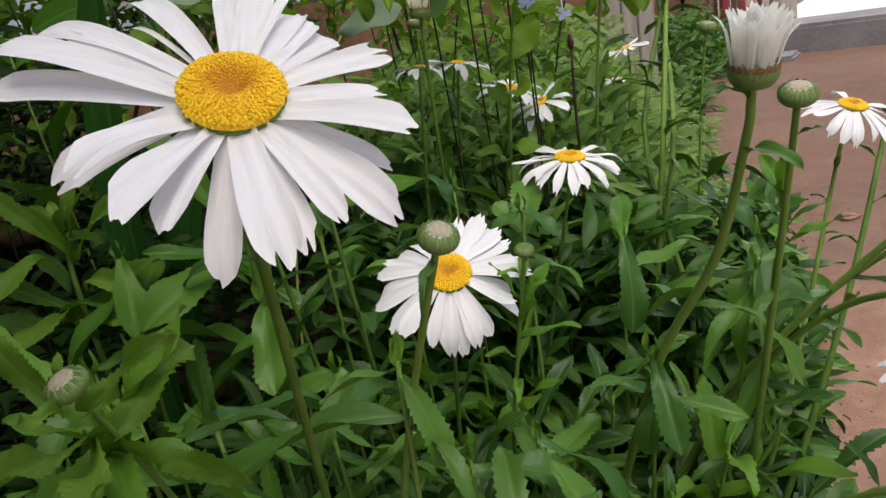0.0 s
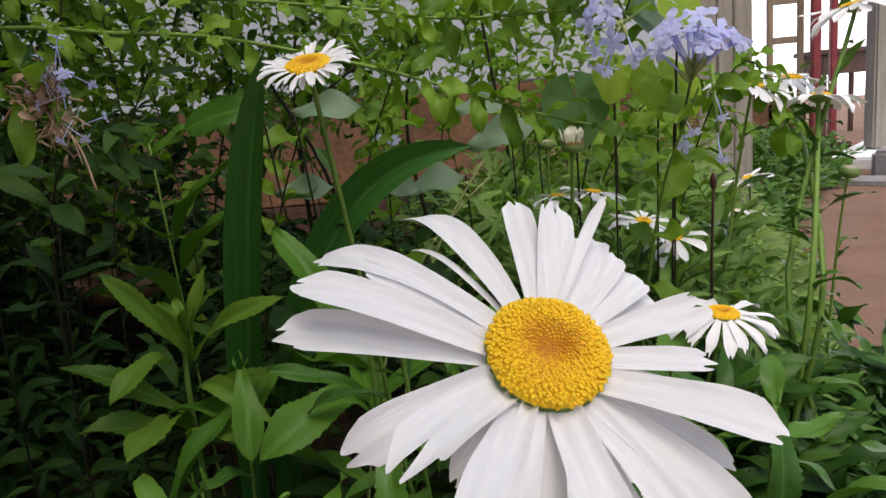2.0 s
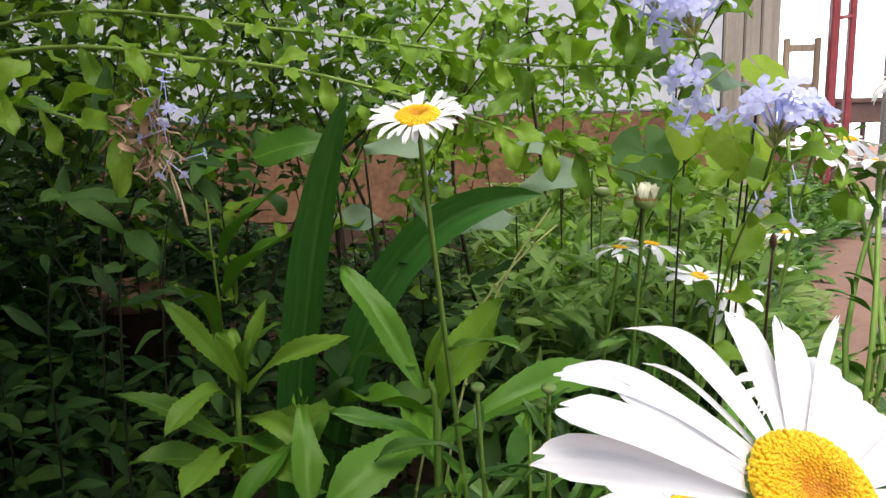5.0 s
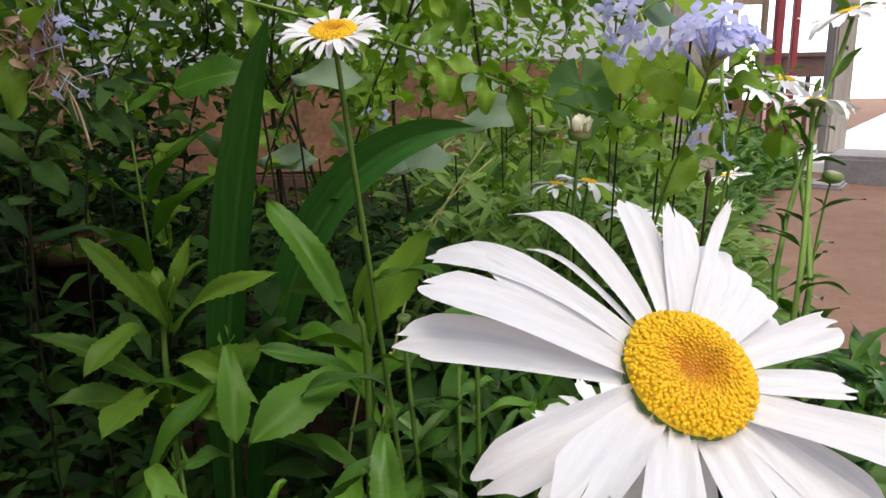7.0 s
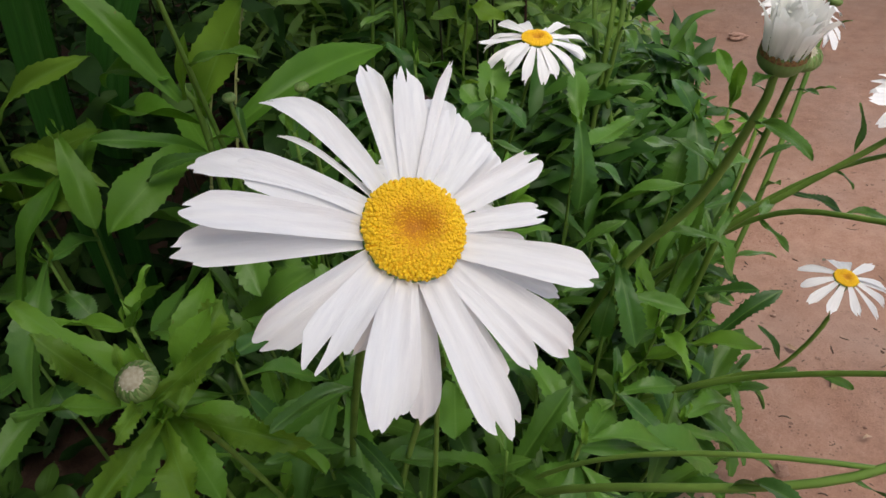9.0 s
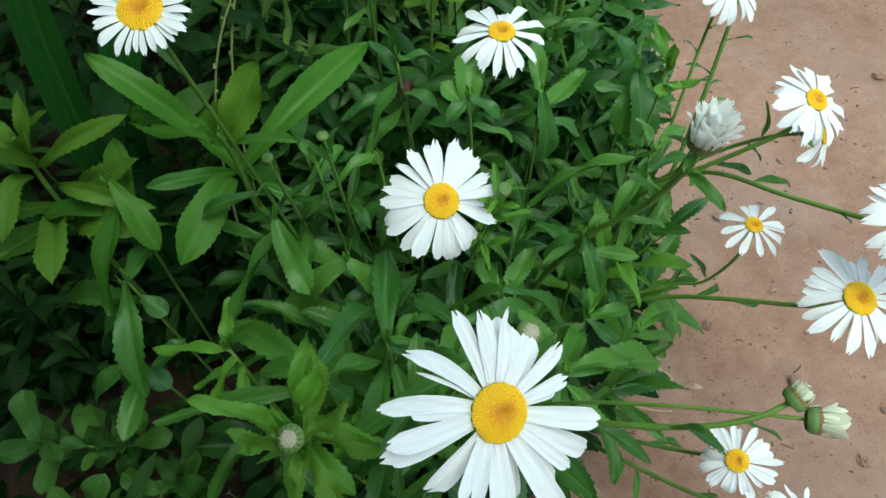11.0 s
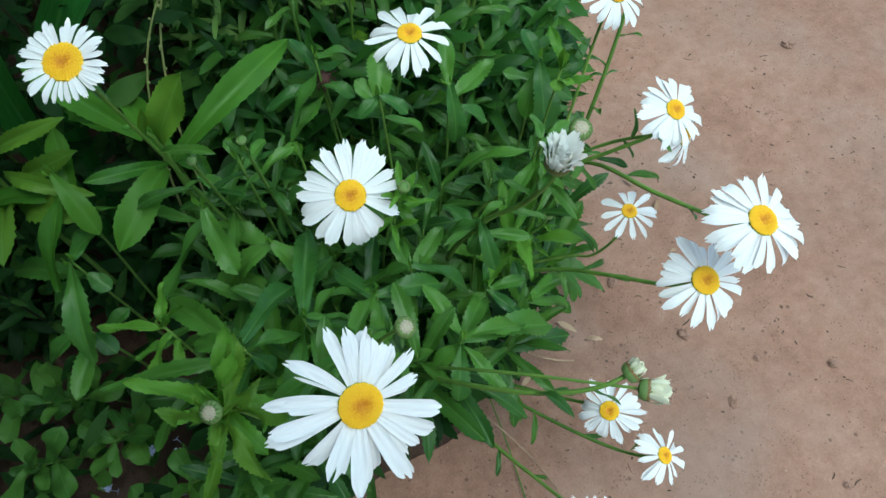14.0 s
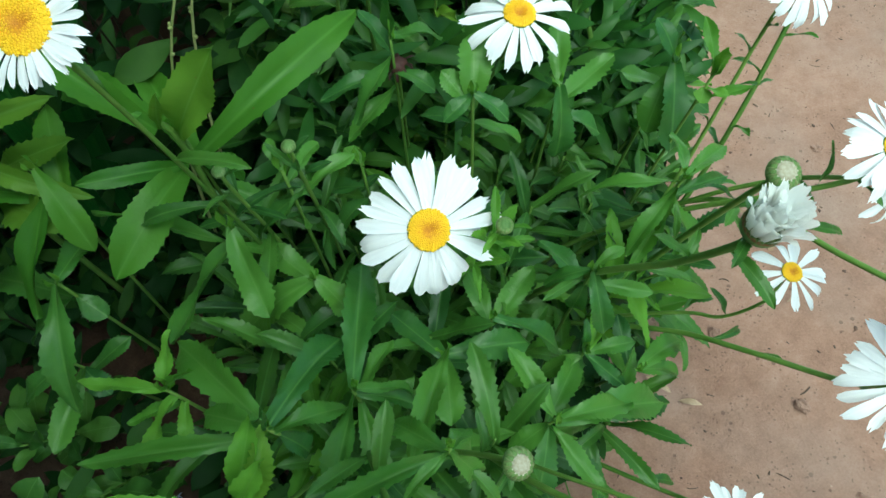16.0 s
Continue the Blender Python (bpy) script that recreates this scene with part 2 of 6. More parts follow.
def earth_material(name, low, mid, high, dark, far_brown=0.0):
    m, n, l, b = material(name, 0.92)
    co = n.new("ShaderNodeTexCoord").outputs["Object"]
    big = noise_tex(n, l, co, 1.6, 6.0, 0.6)
    small = noise_tex(n, l, co, 45.0, 8.0, 0.7)
    grain = noise_tex(n, l, co, 420.0, 6.0, 0.75)
    f = maths(n, l, "ADD", maths(n, l, "MULTIPLY", big, 0.4), maths(n, l, "ADD", maths(n, l, "MULTIPLY", small, 0.4), maths(n, l, "MULTIPLY", grain, 0.3)))
    patch = noise_tex(n, l, co, 9.0, 5.0, 0.65)
    f = maths(n, l, "ADD", f, maths(n, l, "MULTIPLY_ADD", patch, 0.3, -0.15))
    base = ramp(n, l, f, [(0.36, low), (0.54, mid), (0.74, high)])
    specks = n.new("ShaderNodeTexVoronoi")
    specks.inputs["Scale"].default_value = 70.0
    l.new(co, specks.inputs["Vector"])
    cr = noise_tex(n, l, co, 18.0, 3.0)
    hole = maths(n, l, "MULTIPLY", maths(n, l, "LESS_THAN", specks.outputs["Distance"], 0.16), maths(n, l, "GREATER_THAN", cr, 0.56))
    flecks = n.new("ShaderNodeTexVoronoi")
    flecks.inputs["Scale"].default_value = 190.0
    l.new(co, flecks.inputs["Vector"])
    fleck = maths(n, l, "MULTIPLY", maths(n, l, "LESS_THAN", flecks.outputs["Distance"], 0.22), maths(n, l, "GREATER_THAN", noise_tex(n, l, co, 30.0, 3.0), 0.54))
    hole = maths(n, l, "MAXIMUM", hole, maths(n, l, "MULTIPLY", fleck, 0.8))
    base = mixed(n, l, maths(n, l, "MULTIPLY", hole, 0.6), base, dark)
    grey = ramp(n, l, noise_tex(n, l, co, 4.5, 4.0, 0.6), [(0.45, (0, 0, 0)), (0.68, (1, 1, 1))])
    base = mixed(n, l, maths(n, l, "MULTIPLY", grey, 0.4), base, tuple(0.75 * c + 0.25 * mid[0] for c in (mid[0] * 0.85, mid[1], mid[2] * 1.1)))
    if far_brown:
        # browner, darker earth farther into the yard, with an uneven border
        sep = n.new("ShaderNodeSeparateXYZ")
        l.new(co, sep.inputs[0])
        far = maths(n, l, "ADD", sep.outputs[1], maths(n, l, "MULTIPLY_ADD", noise_tex(n, l, co, 3.0, 5.0), 0.9, -0.45))
        browning = n.new("ShaderNodeMapRange")
        browning.inputs["From Min"].default_value, browning.inputs["From Max"].default_value, browning.inputs["To Max"].default_value = 0.55, 1.15, far_brown
        l.new(far, browning.inputs["Value"])
        base = mixed(n, l, browning.outputs["Result"], base, (0.115, 0.066, 0.045))
    l.new(base, b.inputs["Base Color"])
    h = maths(n, l, "ADD", maths(n, l, "ADD", small, maths(n, l, "MULTIPLY", grain, 0.45)), maths(n, l, "MULTIPLY", hole, -0.5))
    bumped(n, l, b, h, 0.75, 0.006)
    b.inputs["Specular IOR Level"].default_value = 0.2
    return m


EARTH = earth_material("red_earth", (0.21, 0.112, 0.077), (0.36, 0.208, 0.148), (0.50, 0.315, 0.235), (0.09, 0.050, 0.035), 0.6)
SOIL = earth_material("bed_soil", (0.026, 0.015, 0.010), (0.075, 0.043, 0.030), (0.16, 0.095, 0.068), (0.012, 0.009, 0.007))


def plain(name, low, high, scale, rough, bump=0.3, dist=0.003, stretch=(1, 1, 1)):
    m, n, l, b = material(name, rough)
    co = n.new("ShaderNodeTexCoord").outputs["Object"]
    mp = n.new("ShaderNodeMapping")
    mp.inputs["Scale"].default_value = stretch
    l.new(co, mp.inputs["Vector"])
    f = maths(n, l, "ADD", maths(n, l, "MULTIPLY", noise_tex(n, l, mp.outputs[0], scale, 6.0), 0.6), maths(n, l, "MULTIPLY", noise_tex(n, l, mp.outputs[0], scale * 12, 5.0), 0.4))
    l.new(ramp(n, l, f, [(0.35, low), (0.65, high)]), b.inputs["Base Color"])
    bumped(n, l, b, f, bump, dist)
    return m


WHITEWALL = plain("white_plaster", (0.44, 0.46, 0.50), (0.57, 0.59, 0.64), 3.0, 0.85)
OCHRE = plain("red_oxide_paint", (0.085, 0.040, 0.020), (0.27, 0.135, 0.070), 5.0, 0.85, 0.5, 0.006)
PLINTH = plain("dark_plinth", (0.045, 0.020, 0.014), (0.09, 0.045, 0.030), 5.0, 0.85)
WOOD = plain("weathered_wood", (0.17, 0.12, 0.075), (0.33, 0.25, 0.17), 6.0, 0.7, stretch=(6, 6, 0.6))
GREYWOOD = plain("grey_timber", (0.22, 0.19, 0.16), (0.38, 0.34, 0.29), 6.0, 0.8, stretch=(8, 8, 0.5))
DARKWOOD = plain("dark_wood", (0.06, 0.030, 0.022), (0.13, 0.065, 0.045), 6.0, 0.6)
REDPAINT = plain("red_gate_paint", (0.16, 0.018, 0.022), (0.26, 0.035, 0.040), 10.0, 0.45)
CONCRETE = plain("pale_concrete", (0.17, 0.155, 0.155), (0.29, 0.27, 0.27), 5.0, 0.9)
# near-white albedo: the glare of the sunlit yard is put into the colour
GLAREYARD = plain("glare_white_concrete", (0.74, 0.74, 0.74), (0.82, 0.82, 0.82), 5.0, 0.9)
LITTER = plain("dry_litter", (0.035, 0.022, 0.016), (0.15, 0.095, 0.065), 90.0, 0.9)
CLAY = plain("clay_pot", (0.30, 0.15, 0.09), (0.45, 0.25, 0.16), 20.0, 0.85)
STONE = plain("earth_clod", (0.26, 0.14, 0.10), (0.45, 0.28, 0.21), 60.0, 0.95, 0.6, 0.004)
m, n, l, b = material("earth_crumb", 0.95)
l.new(ramp(n, l, n.new("ShaderNodeNewGeometry").outputs["Random Per Island"], [(0.0, (0.06, 0.036, 0.026)), (0.55, (0.20, 0.11, 0.08)), (1.0, (0.46, 0.30, 0.23))]), b.inputs["Base Color"])
CRUMB = m
# plain backdrop: its emission stands in for the bright daylight outside
m, n, l, b = material("outside_glow", 0.9)
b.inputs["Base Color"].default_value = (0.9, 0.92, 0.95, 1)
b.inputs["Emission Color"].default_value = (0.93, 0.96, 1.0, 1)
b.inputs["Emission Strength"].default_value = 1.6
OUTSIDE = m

# ---- building helpers ----
PLACE = {}


def mesh(name, verts, faces, mat, smooth=True):
    me = bpy.data.meshes.new(name)
    me.from_pydata([tuple(v) for v in verts], [], faces)
    me.materials.append(mat)
    if smooth:
        me.polygons.foreach_set("use_smooth", [True] * len(me.polygons))
    me.update()
    return me


def thing(name, at, label, category, group="", kind=""):
    ob = new(name)
    ob.empty_display_size = 0.02
    ob.matrix_basis = Matrix.Translation(at)
    PLACE[ob] = Matrix.Translation(at)
    return tagged(ob, label, category, group, kind)


def solid(name, me, label, category, group="", kind="", m=None):
    ob = new(name, me)
    ob.matrix_basis = m or Matrix()
    PLACE[ob] = ob.matrix_basis.copy()
    return tagged(ob, label, category, group, kind)


def part(name, me, parent, m=None, label=""):
    """A mesh at the world pose m, under its thing or part."""
    ob = new(name, me)
    ob.parent = parent
    w = m if m is not None else Matrix()
    ob.matrix_basis = PLACE[parent].inverted() @ w
    PLACE[ob] = w.copy()
    if label:
        ob["label"] = label
    return ob


def axes(at, along, up, scale=1.0, wide=None, roll=0.0):
    """A pose with local y along, local z as near up as can be."""
    y = Vector(along).normalized()
    x = y.cross(Vector(up))
    x = x.normalized() if x.length > 1e-5 else y.orthogonal().normalized()
    z = x.cross(y)
    if roll:
        q = Matrix.Rotation(roll, 3, y)
        x, z = q @ x, q @ z
    w = scale if wide is None else wide
    m = Matrix.Identity(4)
    for i in range(3):
        m[i][0], m[i][1], m[i][2], m[i][3] = x[i] * w, y[i] * scale, z[i] * scale, at[i]
    return m


def bezier(p0, p1, p2, p3, n):
    p0, p1, p2, p3 = (Vector(p) for p in (p0, p1, p2, p3))
    return [p0 * (1 - t) ** 3 + p1 * 3 * t * (1 - t) ** 2 + p2 * 3 * t * t * (1 - t) + p3 * t**3 for t in (i / n for i in range(n + 1))]


def smooth(points, steps=5):
    """A curve that glides through all the points."""
    pts = [Vector(p) for p in points]
    ext = [pts[0] * 2 - pts[1], *pts, pts[-1] * 2 - pts[-2]]
    curve = []
    for i in range(1, len(ext) - 2):
        a, b_, c, d = ext[i - 1 : i + 3]
        for k in range(steps):
            t = k / steps
            curve.append(0.5 * ((2 * b_) + (c - a) * t + (2 * a - 5 * b_ + 4 * c - d) * t * t + (3 * b_ - a - 3 * c + d) * t**3))
    return [*curve, pts[-1]]


def tube(points, radii, sides=7, ridge=0.0):
    verts, faces = [], []
    pts = [Vector(p) for p in points]
    ref = Vector((0.31, 0.17, 0.93))
    for i, p in enumerate(pts):
        d = (pts[min(i + 1, len(pts) - 1)] - pts[max(i - 1, 0)]).normalized()
        x = d.cross(ref)
        x = x.normalized() if x.length > 0.05 else d.orthogonal().normalized()
        y = d.cross(x)
        r = radii(i / (len(pts) - 1)) if callable(radii) else radii
        for k in range(sides):
            a = math.tau * k / sides
            rr = r * (1 + ridge * (k % 2))
            verts.append(p + x * math.cos(a) * rr + y * math.sin(a) * rr)
    for i in range(len(pts) - 1):
        for k in range(sides):
            k2 = (k + 1) % sides
            faces.append((i * sides + k, i * sides + k2, (i + 1) * sides + k2, (i + 1) * sides + k))
    faces.append(tuple(range(sides))[::-1])
    faces.append(tuple((len(pts) - 1) * sides + k for k in range(sides)))
    return verts, faces


def lathe(profile, sides, wave=lambda a, z: 1.0):
    """A turned form from (radius, height) pairs, closed at both ends."""
    verts, faces = [], []
    for r, z in profile:
        for k in range(sides):
            a = math.tau * k / sides
            q = r * wave(a, z)
            verts.append((math.cos(a) * q, math.sin(a) * q, z))
    for i in range(len(profile) - 1):
        for k in range(sides):
            k2 = (k + 1) % sides
            faces.append((i * sides + k, i * sides + k2, (i + 1) * sides + k2, (i + 1) * sides + k))
    faces.append(tuple(range(sides))[::-1])
    faces.append(tuple((len(profile) - 1) * sides + k for k in range(sides)))
    return verts, faces


def join(groups):
    verts, faces = [], []
    for v, f in groups:
        o = len(verts)
        verts += v
        faces += [tuple(i + o for i in q) for q in f]
    return verts, faces


def box(x0, x1, y0, y1, z0, z1, edge=0.004):
    """A block with chamfered edges, as vertices and faces."""
    b = bmesh.new()
    bmesh.ops.create_cube(b, size=1.0)
    for v in b.verts:
        v.co = Vector(((x0 + x1) / 2 + v.co.x * (x1 - x0), (y0 + y1) / 2 + v.co.y * (y1 - y0), (z0 + z1) / 2 + v.co.z * (z1 - z0)))
    if edge:
        bmesh.ops.bevel(b, geom=list(b.edges), offset=edge, segments=2, affect="EDGES")
    b.verts.index_update()
    out = [tuple(v.co) for v in b.verts], [tuple(v.index for v in f.verts) for f in b.faces]
    b.free()
    return out


# ---- leaves and petals, of length 1 along y ----
def leaf_shape(rng, ratio, teeth=0.0, n=22, bend=0.5, fold=0.25, wave=0.03, widest=0.6, sharp=1.0, twist=0.0, stalk=0.05, rows=2):
    """Vertices and faces of a leaf. bend: radians it droops over its length; fold: rise of the halves; widest: where; rows: quads per half."""
    verts, faces = [], []
    y = z = 0.0
    ph = rng.uniform(0, 6.28)
    cols = 2 * rows + 1
    bite = 1.0
    for i in range(n + 1):
        t = i / n
        a = -bend * t
        if i:
            y += math.cos(a) / n
            z += math.sin(a) / n
        if t < widest:
            w = stalk + (1 - stalk) * math.sin(0.5 * math.pi * (t / widest)) ** 1.1
        else:
            w = max(0.0, math.cos(0.5 * math.pi * ((t - widest) / (1 - widest)) ** sharp)) ** 0.8
        w *= ratio * 0.5
        tooth = 1.0
        if i % 4 == 0:
            bite = rng.uniform(0.45, 1.35)
        if teeth and 0.25 < t < 0.97:
            tooth = 1 + teeth * bite * (-0.45, -0.15, 0.3, 1.0)[i % 4]
        tw = twist * t
        for k in range(-rows, rows + 1):
            u = k / rows
            x = u * w * (tooth if abs(k) == rows else 1.0)
            h = fold * w * (1.35 * abs(u) - 0.55 * u * u) - (0.0 if k else 0.004) + wave * ratio * 4 * abs(u) * math.sin(ph + t * 9 + (1.7 if k > 0 else 0))
            xx, hh = x * math.cos(tw) - h * math.sin(tw), x * math.sin(tw) + h * math.cos(tw)
            verts.append((xx, y + hh * math.sin(bend * t) * 0.6, z + hh * math.cos(bend * t)))
    for i in range(n):
        for k in range(cols - 1):
            a = i * cols + k
            faces.append((a, a + 1, a + cols + 1, a + cols))
    return verts, faces


def petal_shape(rng, ratio, notch=0.06, bend=0.25, curl=0.0, n=13, cols=9, cup=0.18, fork=0.0, sweep=0.0, foot=0.34):
    """A ray petal with lengthwise grooves and a toothed tip. bend: droop; curl: extra at the tip; fork: how deep it is split."""
    verts, faces = [], []
    tips = []
    off = rng.uniform(-0.35, 0.35)
    lobes, turn, ripple = rng.choice((2.2, 2.2, 3.1)), rng.uniform(-0.25, 0.25), rng.uniform(0, 6.28)
    for k in range(cols):
        u = -1 + 2 * k / (cols - 1)
        tip = 1 - 0.15 * abs(u) ** 3.2 - notch * (0.5 + 0.5 * math.cos((u + off) * lobes * math.pi)) - rng.uniform(0, 0.015)
        if fork:
            tip -= fork * math.exp(-(((u - off) / 0.15) ** 2)) + 0.55 * fork * math.exp(-(((u + 0.7 - 0.4 * off) / 0.14) ** 2))
        tips.append(tip)
    for i in range(n + 1):
        s = i / n
        for k in range(cols):
            u = -1 + 2 * k / (cols - 1)
            t = s * tips[k]
            w = ratio * 0.5 * (foot + (1 - foot) * min(1.0, t / 0.62) ** 0.9) * (1.0 if t < 0.72 else 1 - 0.42 * ((t - 0.72) / 0.28) ** 2.2)
            a = -(bend * t * 0.5 + curl * max(0, t - 0.55) ** 2 * 1.6)
            h = cup * w * (u * u - 0.3) + 0.034 * ratio * math.cos(u * 2 * math.pi) * (0.5 + 0.5 * t) + 0.05 * ratio * u * math.sin(ripple + 5 * t)
            tw = turn * t * t
            x = u * w * math.cos(tw) - h * math.sin(tw)
            h = u * w * math.sin(tw) + h * math.cos(tw)
            verts.append((x + sweep * t * t, t * math.cos(a) - h * math.sin(a), t * math.sin(a) + h * math.cos(a)))
    for i in range(n):
        for k in range(cols - 1):
            a = i * cols + k
            faces.append((a, a + 1, a + cols + 1, a + cols))
    return verts, faces


rng = random.Random(7)


def leaf_set(name, mat, count, lo, hi, **kw):
    out = []
    for i in range(count):
        k = dict(kw)
        k["bend"] = rng.uniform(*kw.get("bends", (0.3, 1.2)))
        k["twist"] = rng.uniform(-0.35, 0.35)
        k.pop("bends", None)
        out.append(mesh(name, *leaf_shape(rng, rng.uniform(lo, hi), **k), mat))
    return out


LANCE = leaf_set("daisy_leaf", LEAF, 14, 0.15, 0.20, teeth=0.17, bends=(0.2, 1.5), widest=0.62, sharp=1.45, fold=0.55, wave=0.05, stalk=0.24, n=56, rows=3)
LANCE_YOUNG = leaf_set("young_leaf", YOUNG, 8, 0.17, 0.23, teeth=0.15, bends=(-0.1, 1.2), widest=0.58, sharp=1.35, fold=0.55, wave=0.07, stalk=0.34, n=44, rows=3)
WIDE = leaf_set("broad_leaf", BROAD, 8, 0.20, 0.25, teeth=0.07, bends=(0.3, 1.1), widest=0.62, sharp=1.35, fold=0.45, wave=0.035, stalk=0.22, n=60, rows=3)
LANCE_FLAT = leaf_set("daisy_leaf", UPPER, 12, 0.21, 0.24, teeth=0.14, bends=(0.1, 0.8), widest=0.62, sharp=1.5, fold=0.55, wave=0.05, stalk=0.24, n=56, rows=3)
WIDE_FLAT = leaf_set("broad_leaf", BROAD, 7, 0.27, 0.30, teeth=0.065, bends=(0.1, 0.7), widest=0.62, sharp=1.35, fold=0.45, wave=0.035, stalk=0.22, n=60, rows=3)
YOUNG_FLAT = leaf_set("young_leaf", YOUNG, 6, 0.21, 0.25, teeth=0.13, bends=(-0.1, 0.7), widest=0.60, sharp=1.4, fold=0.55, wave=0.07, stalk=0.34, n=44, rows=3)
CURLY = leaf_set("young_leaf", FRESH, 6, 0.27, 0.31, teeth=0.2, bends=(0.1, 0.9), widest=0.60, sharp=1.5, fold=0.6, wave=0.10, stalk=0.4, n=72, rows=3)
OBOV = leaf_set("leadwort_leaf", PLUM, 10, 0.36, 0.50, bends=(0.2, 1.2), widest=0.60, sharp=1.1, fold=0.35, wave=0.06, n=14, stalk=0.08)
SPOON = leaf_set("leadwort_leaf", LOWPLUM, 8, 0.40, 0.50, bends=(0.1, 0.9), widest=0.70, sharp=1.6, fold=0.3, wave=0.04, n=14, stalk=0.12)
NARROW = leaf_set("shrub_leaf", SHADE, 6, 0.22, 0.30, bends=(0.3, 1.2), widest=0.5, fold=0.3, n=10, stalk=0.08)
GREYS = leaf_set("grey_leaf", GREY, 4, 0.46, 0.58, bends=(0.3, 0.8), widest=0.45, fold=0.2, wave=0.04, n=14, stalk=0.1)
PETALS = [mesh("petal", *petal_shape(rng, rng.uniform(0.18, 0.24), rng.uniform(0.05, 0.12), rng.uniform(0.0, 0.55), rng.uniform(-0.6, 0.9), n=10, cols=7, fork=rng.choice((0, 0, 0.08))), PETAL) for _ in range(12)]
SHORT = [mesh("petal", *petal_shape(rng, rng.uniform(0.17, 0.23), rng.uniform(0.04, 0.1), rng.uniform(0.0, 0.6), rng.uniform(-0.4, 0.9), n=9, cols=7, fork=rng.choice((0, 0, 0.1))), PETAL) for _ in range(10)]
UPRIGHT = [mesh("petal", *petal_shape(rng, rng.uniform(0.17, 0.24), rng.uniform(0.05, 0.12), rng.uniform(-0.12, 0.1), rng.uniform(-0.4, 0.7), n=10, cols=7, foot=0.55, fork=rng.choice((0, 0.06))), CREAM) for _ in range(8)]


CHUNKY = [mesh("petal", *petal_shape(rng, rng.uniform(0.30, 0.42), 0.05, rng.uniform(-0.5, 0.1), rng.uniform(-0.9, 0.2), n=8, cols=7), BUTTER) for _ in range(5)]


def heart_shape(rng, bend=0.5):
    """A heart-shaped vine leaf, its stalk at the notch."""
    verts, faces = [(0, 0, 0)], []
    rings, spokes = 5, 28
    for r in range(1, rings + 1):
        for k in range(spokes + 1):
            a = -math.pi / 2 + 0.12 + (math.tau - 0.24) * k / spokes
            c = abs(((a + math.pi / 2) % math.tau) - math.pi) / math.pi
            rad = (0.60 - 0.14 * c + 0.22 * math.exp(-((a - math.pi / 2) / 0.42) ** 2)) * r / rings
            x, y = math.cos(a) * rad, math.sin(a) * rad + 0.02
            z = -bend * (x * x * 0.9 + y * abs(y) * 0.5) + 0.12 * abs(x) + 0.02 * math.sin(7 * a) * r / rings
            verts.append((x, y, z))
    row = spokes + 1
    for k in range(spokes):
        faces.append((0, 1 + k, 2 + k))
    for r in range(rings - 1):
        for k in range(spokes):
            a = 1 + r * row + k
            faces.append((a, a + row, a + row + 1, a + 1))
    return verts, faces


HEARTS = [mesh("vine_leaf", *heart_shape(rng, 0.3 + 0.2 * i), HEART) for i in range(4)]
DULL_HEARTS = [mesh("vine_leaf", *heart_shape(rng, 0.4), DULL)]


# ---- daisies ----
def disc_shape(radius, count, seed, rise=0.28, dimple=0.24):
    """A domed flower disc with a dip in the middle, set with small florets in spirals."""
    g = random.Random(seed)

    def height(r):
        q = min(r / radius, 1.0)
        return radius * (rise * math.sqrt(max(0.0, 1 - q**2.4)) - dimple * math.exp(-((q / 0.33) ** 3)))

    prof = [(radius * 0.72, -radius * 0.16), (radius * 0.98, -radius * 0.02)]
    prof += [(radius * q, height(radius * q) - radius * 0.03) for q in (0.99, 0.94, 0.85, 0.72, 0.6, 0.48, 0.36, 0.25, 0.14, 0.04)]
    groups = [lathe(prof, 28)]
    for i in range(count):
        r = radius * math.sqrt((i + 0.5) / count) * 0.99
        a = i * 2.39996 + g.uniform(-0.05, 0.05)
        q = r / radius
        size = radius * 0.050 * (0.55 + 0.55 * q) * g.uniform(0.85, 1.2) * math.sqrt(600 / count) ** 0.9
        c = Vector((math.cos(a) * r, math.sin(a) * r, height(r) - radius * 0.03))
        lean = Vector((math.cos(a) * q * 0.8, math.sin(a) * q * 0.8, 1.0)).normalized()
        side = lean.orthogonal().normalized()
        oth = lean.cross(side)
        tall = size * g.uniform(0.7, 1.3) * (0.5 + 0.8 * q)
        v = []
        for rr, hh in ((0.85, 0.0), (1.0, 0.6), (0.55, 1.0)):
            for k in range(5):
                b_ = math.tau * k / 5
                v.append(tuple(c + lean * tall * hh + (side * math.cos(b_) + oth * math.sin(b_)) * size * rr))
        f = [(rw * 5 + k, rw * 5 + (k + 1) % 5, (rw + 1) * 5 + (k + 1) % 5, (rw + 1) * 5 + k) for rw in range(2) for k in range(5)]
        f.append((10, 11, 12, 13, 14))
        groups.append((v, f))
    return join(groups)


HERO_DISC = mesh("disc", *disc_shape(1.0, 1100, 3, 0.36, 0.30), DISC)
SMALL_DISC = mesh("disc", *disc_shape(1.0, 420, 5), DISC)


def calyx_shape():
    """The ribbed green cup under a flower head, radius 1."""
    return lathe([(0.16, -0.72), (0.34, -0.66), (0.72, -0.46), (0.95, -0.2), (1.02, 0.0), (0.9, 0.04)], 64, lambda a, z: 1 + 0.045 * abs(math.cos(8 * a + 6 * z)))


CUP = mesh("calyx", *calyx_shape(), CALYX)


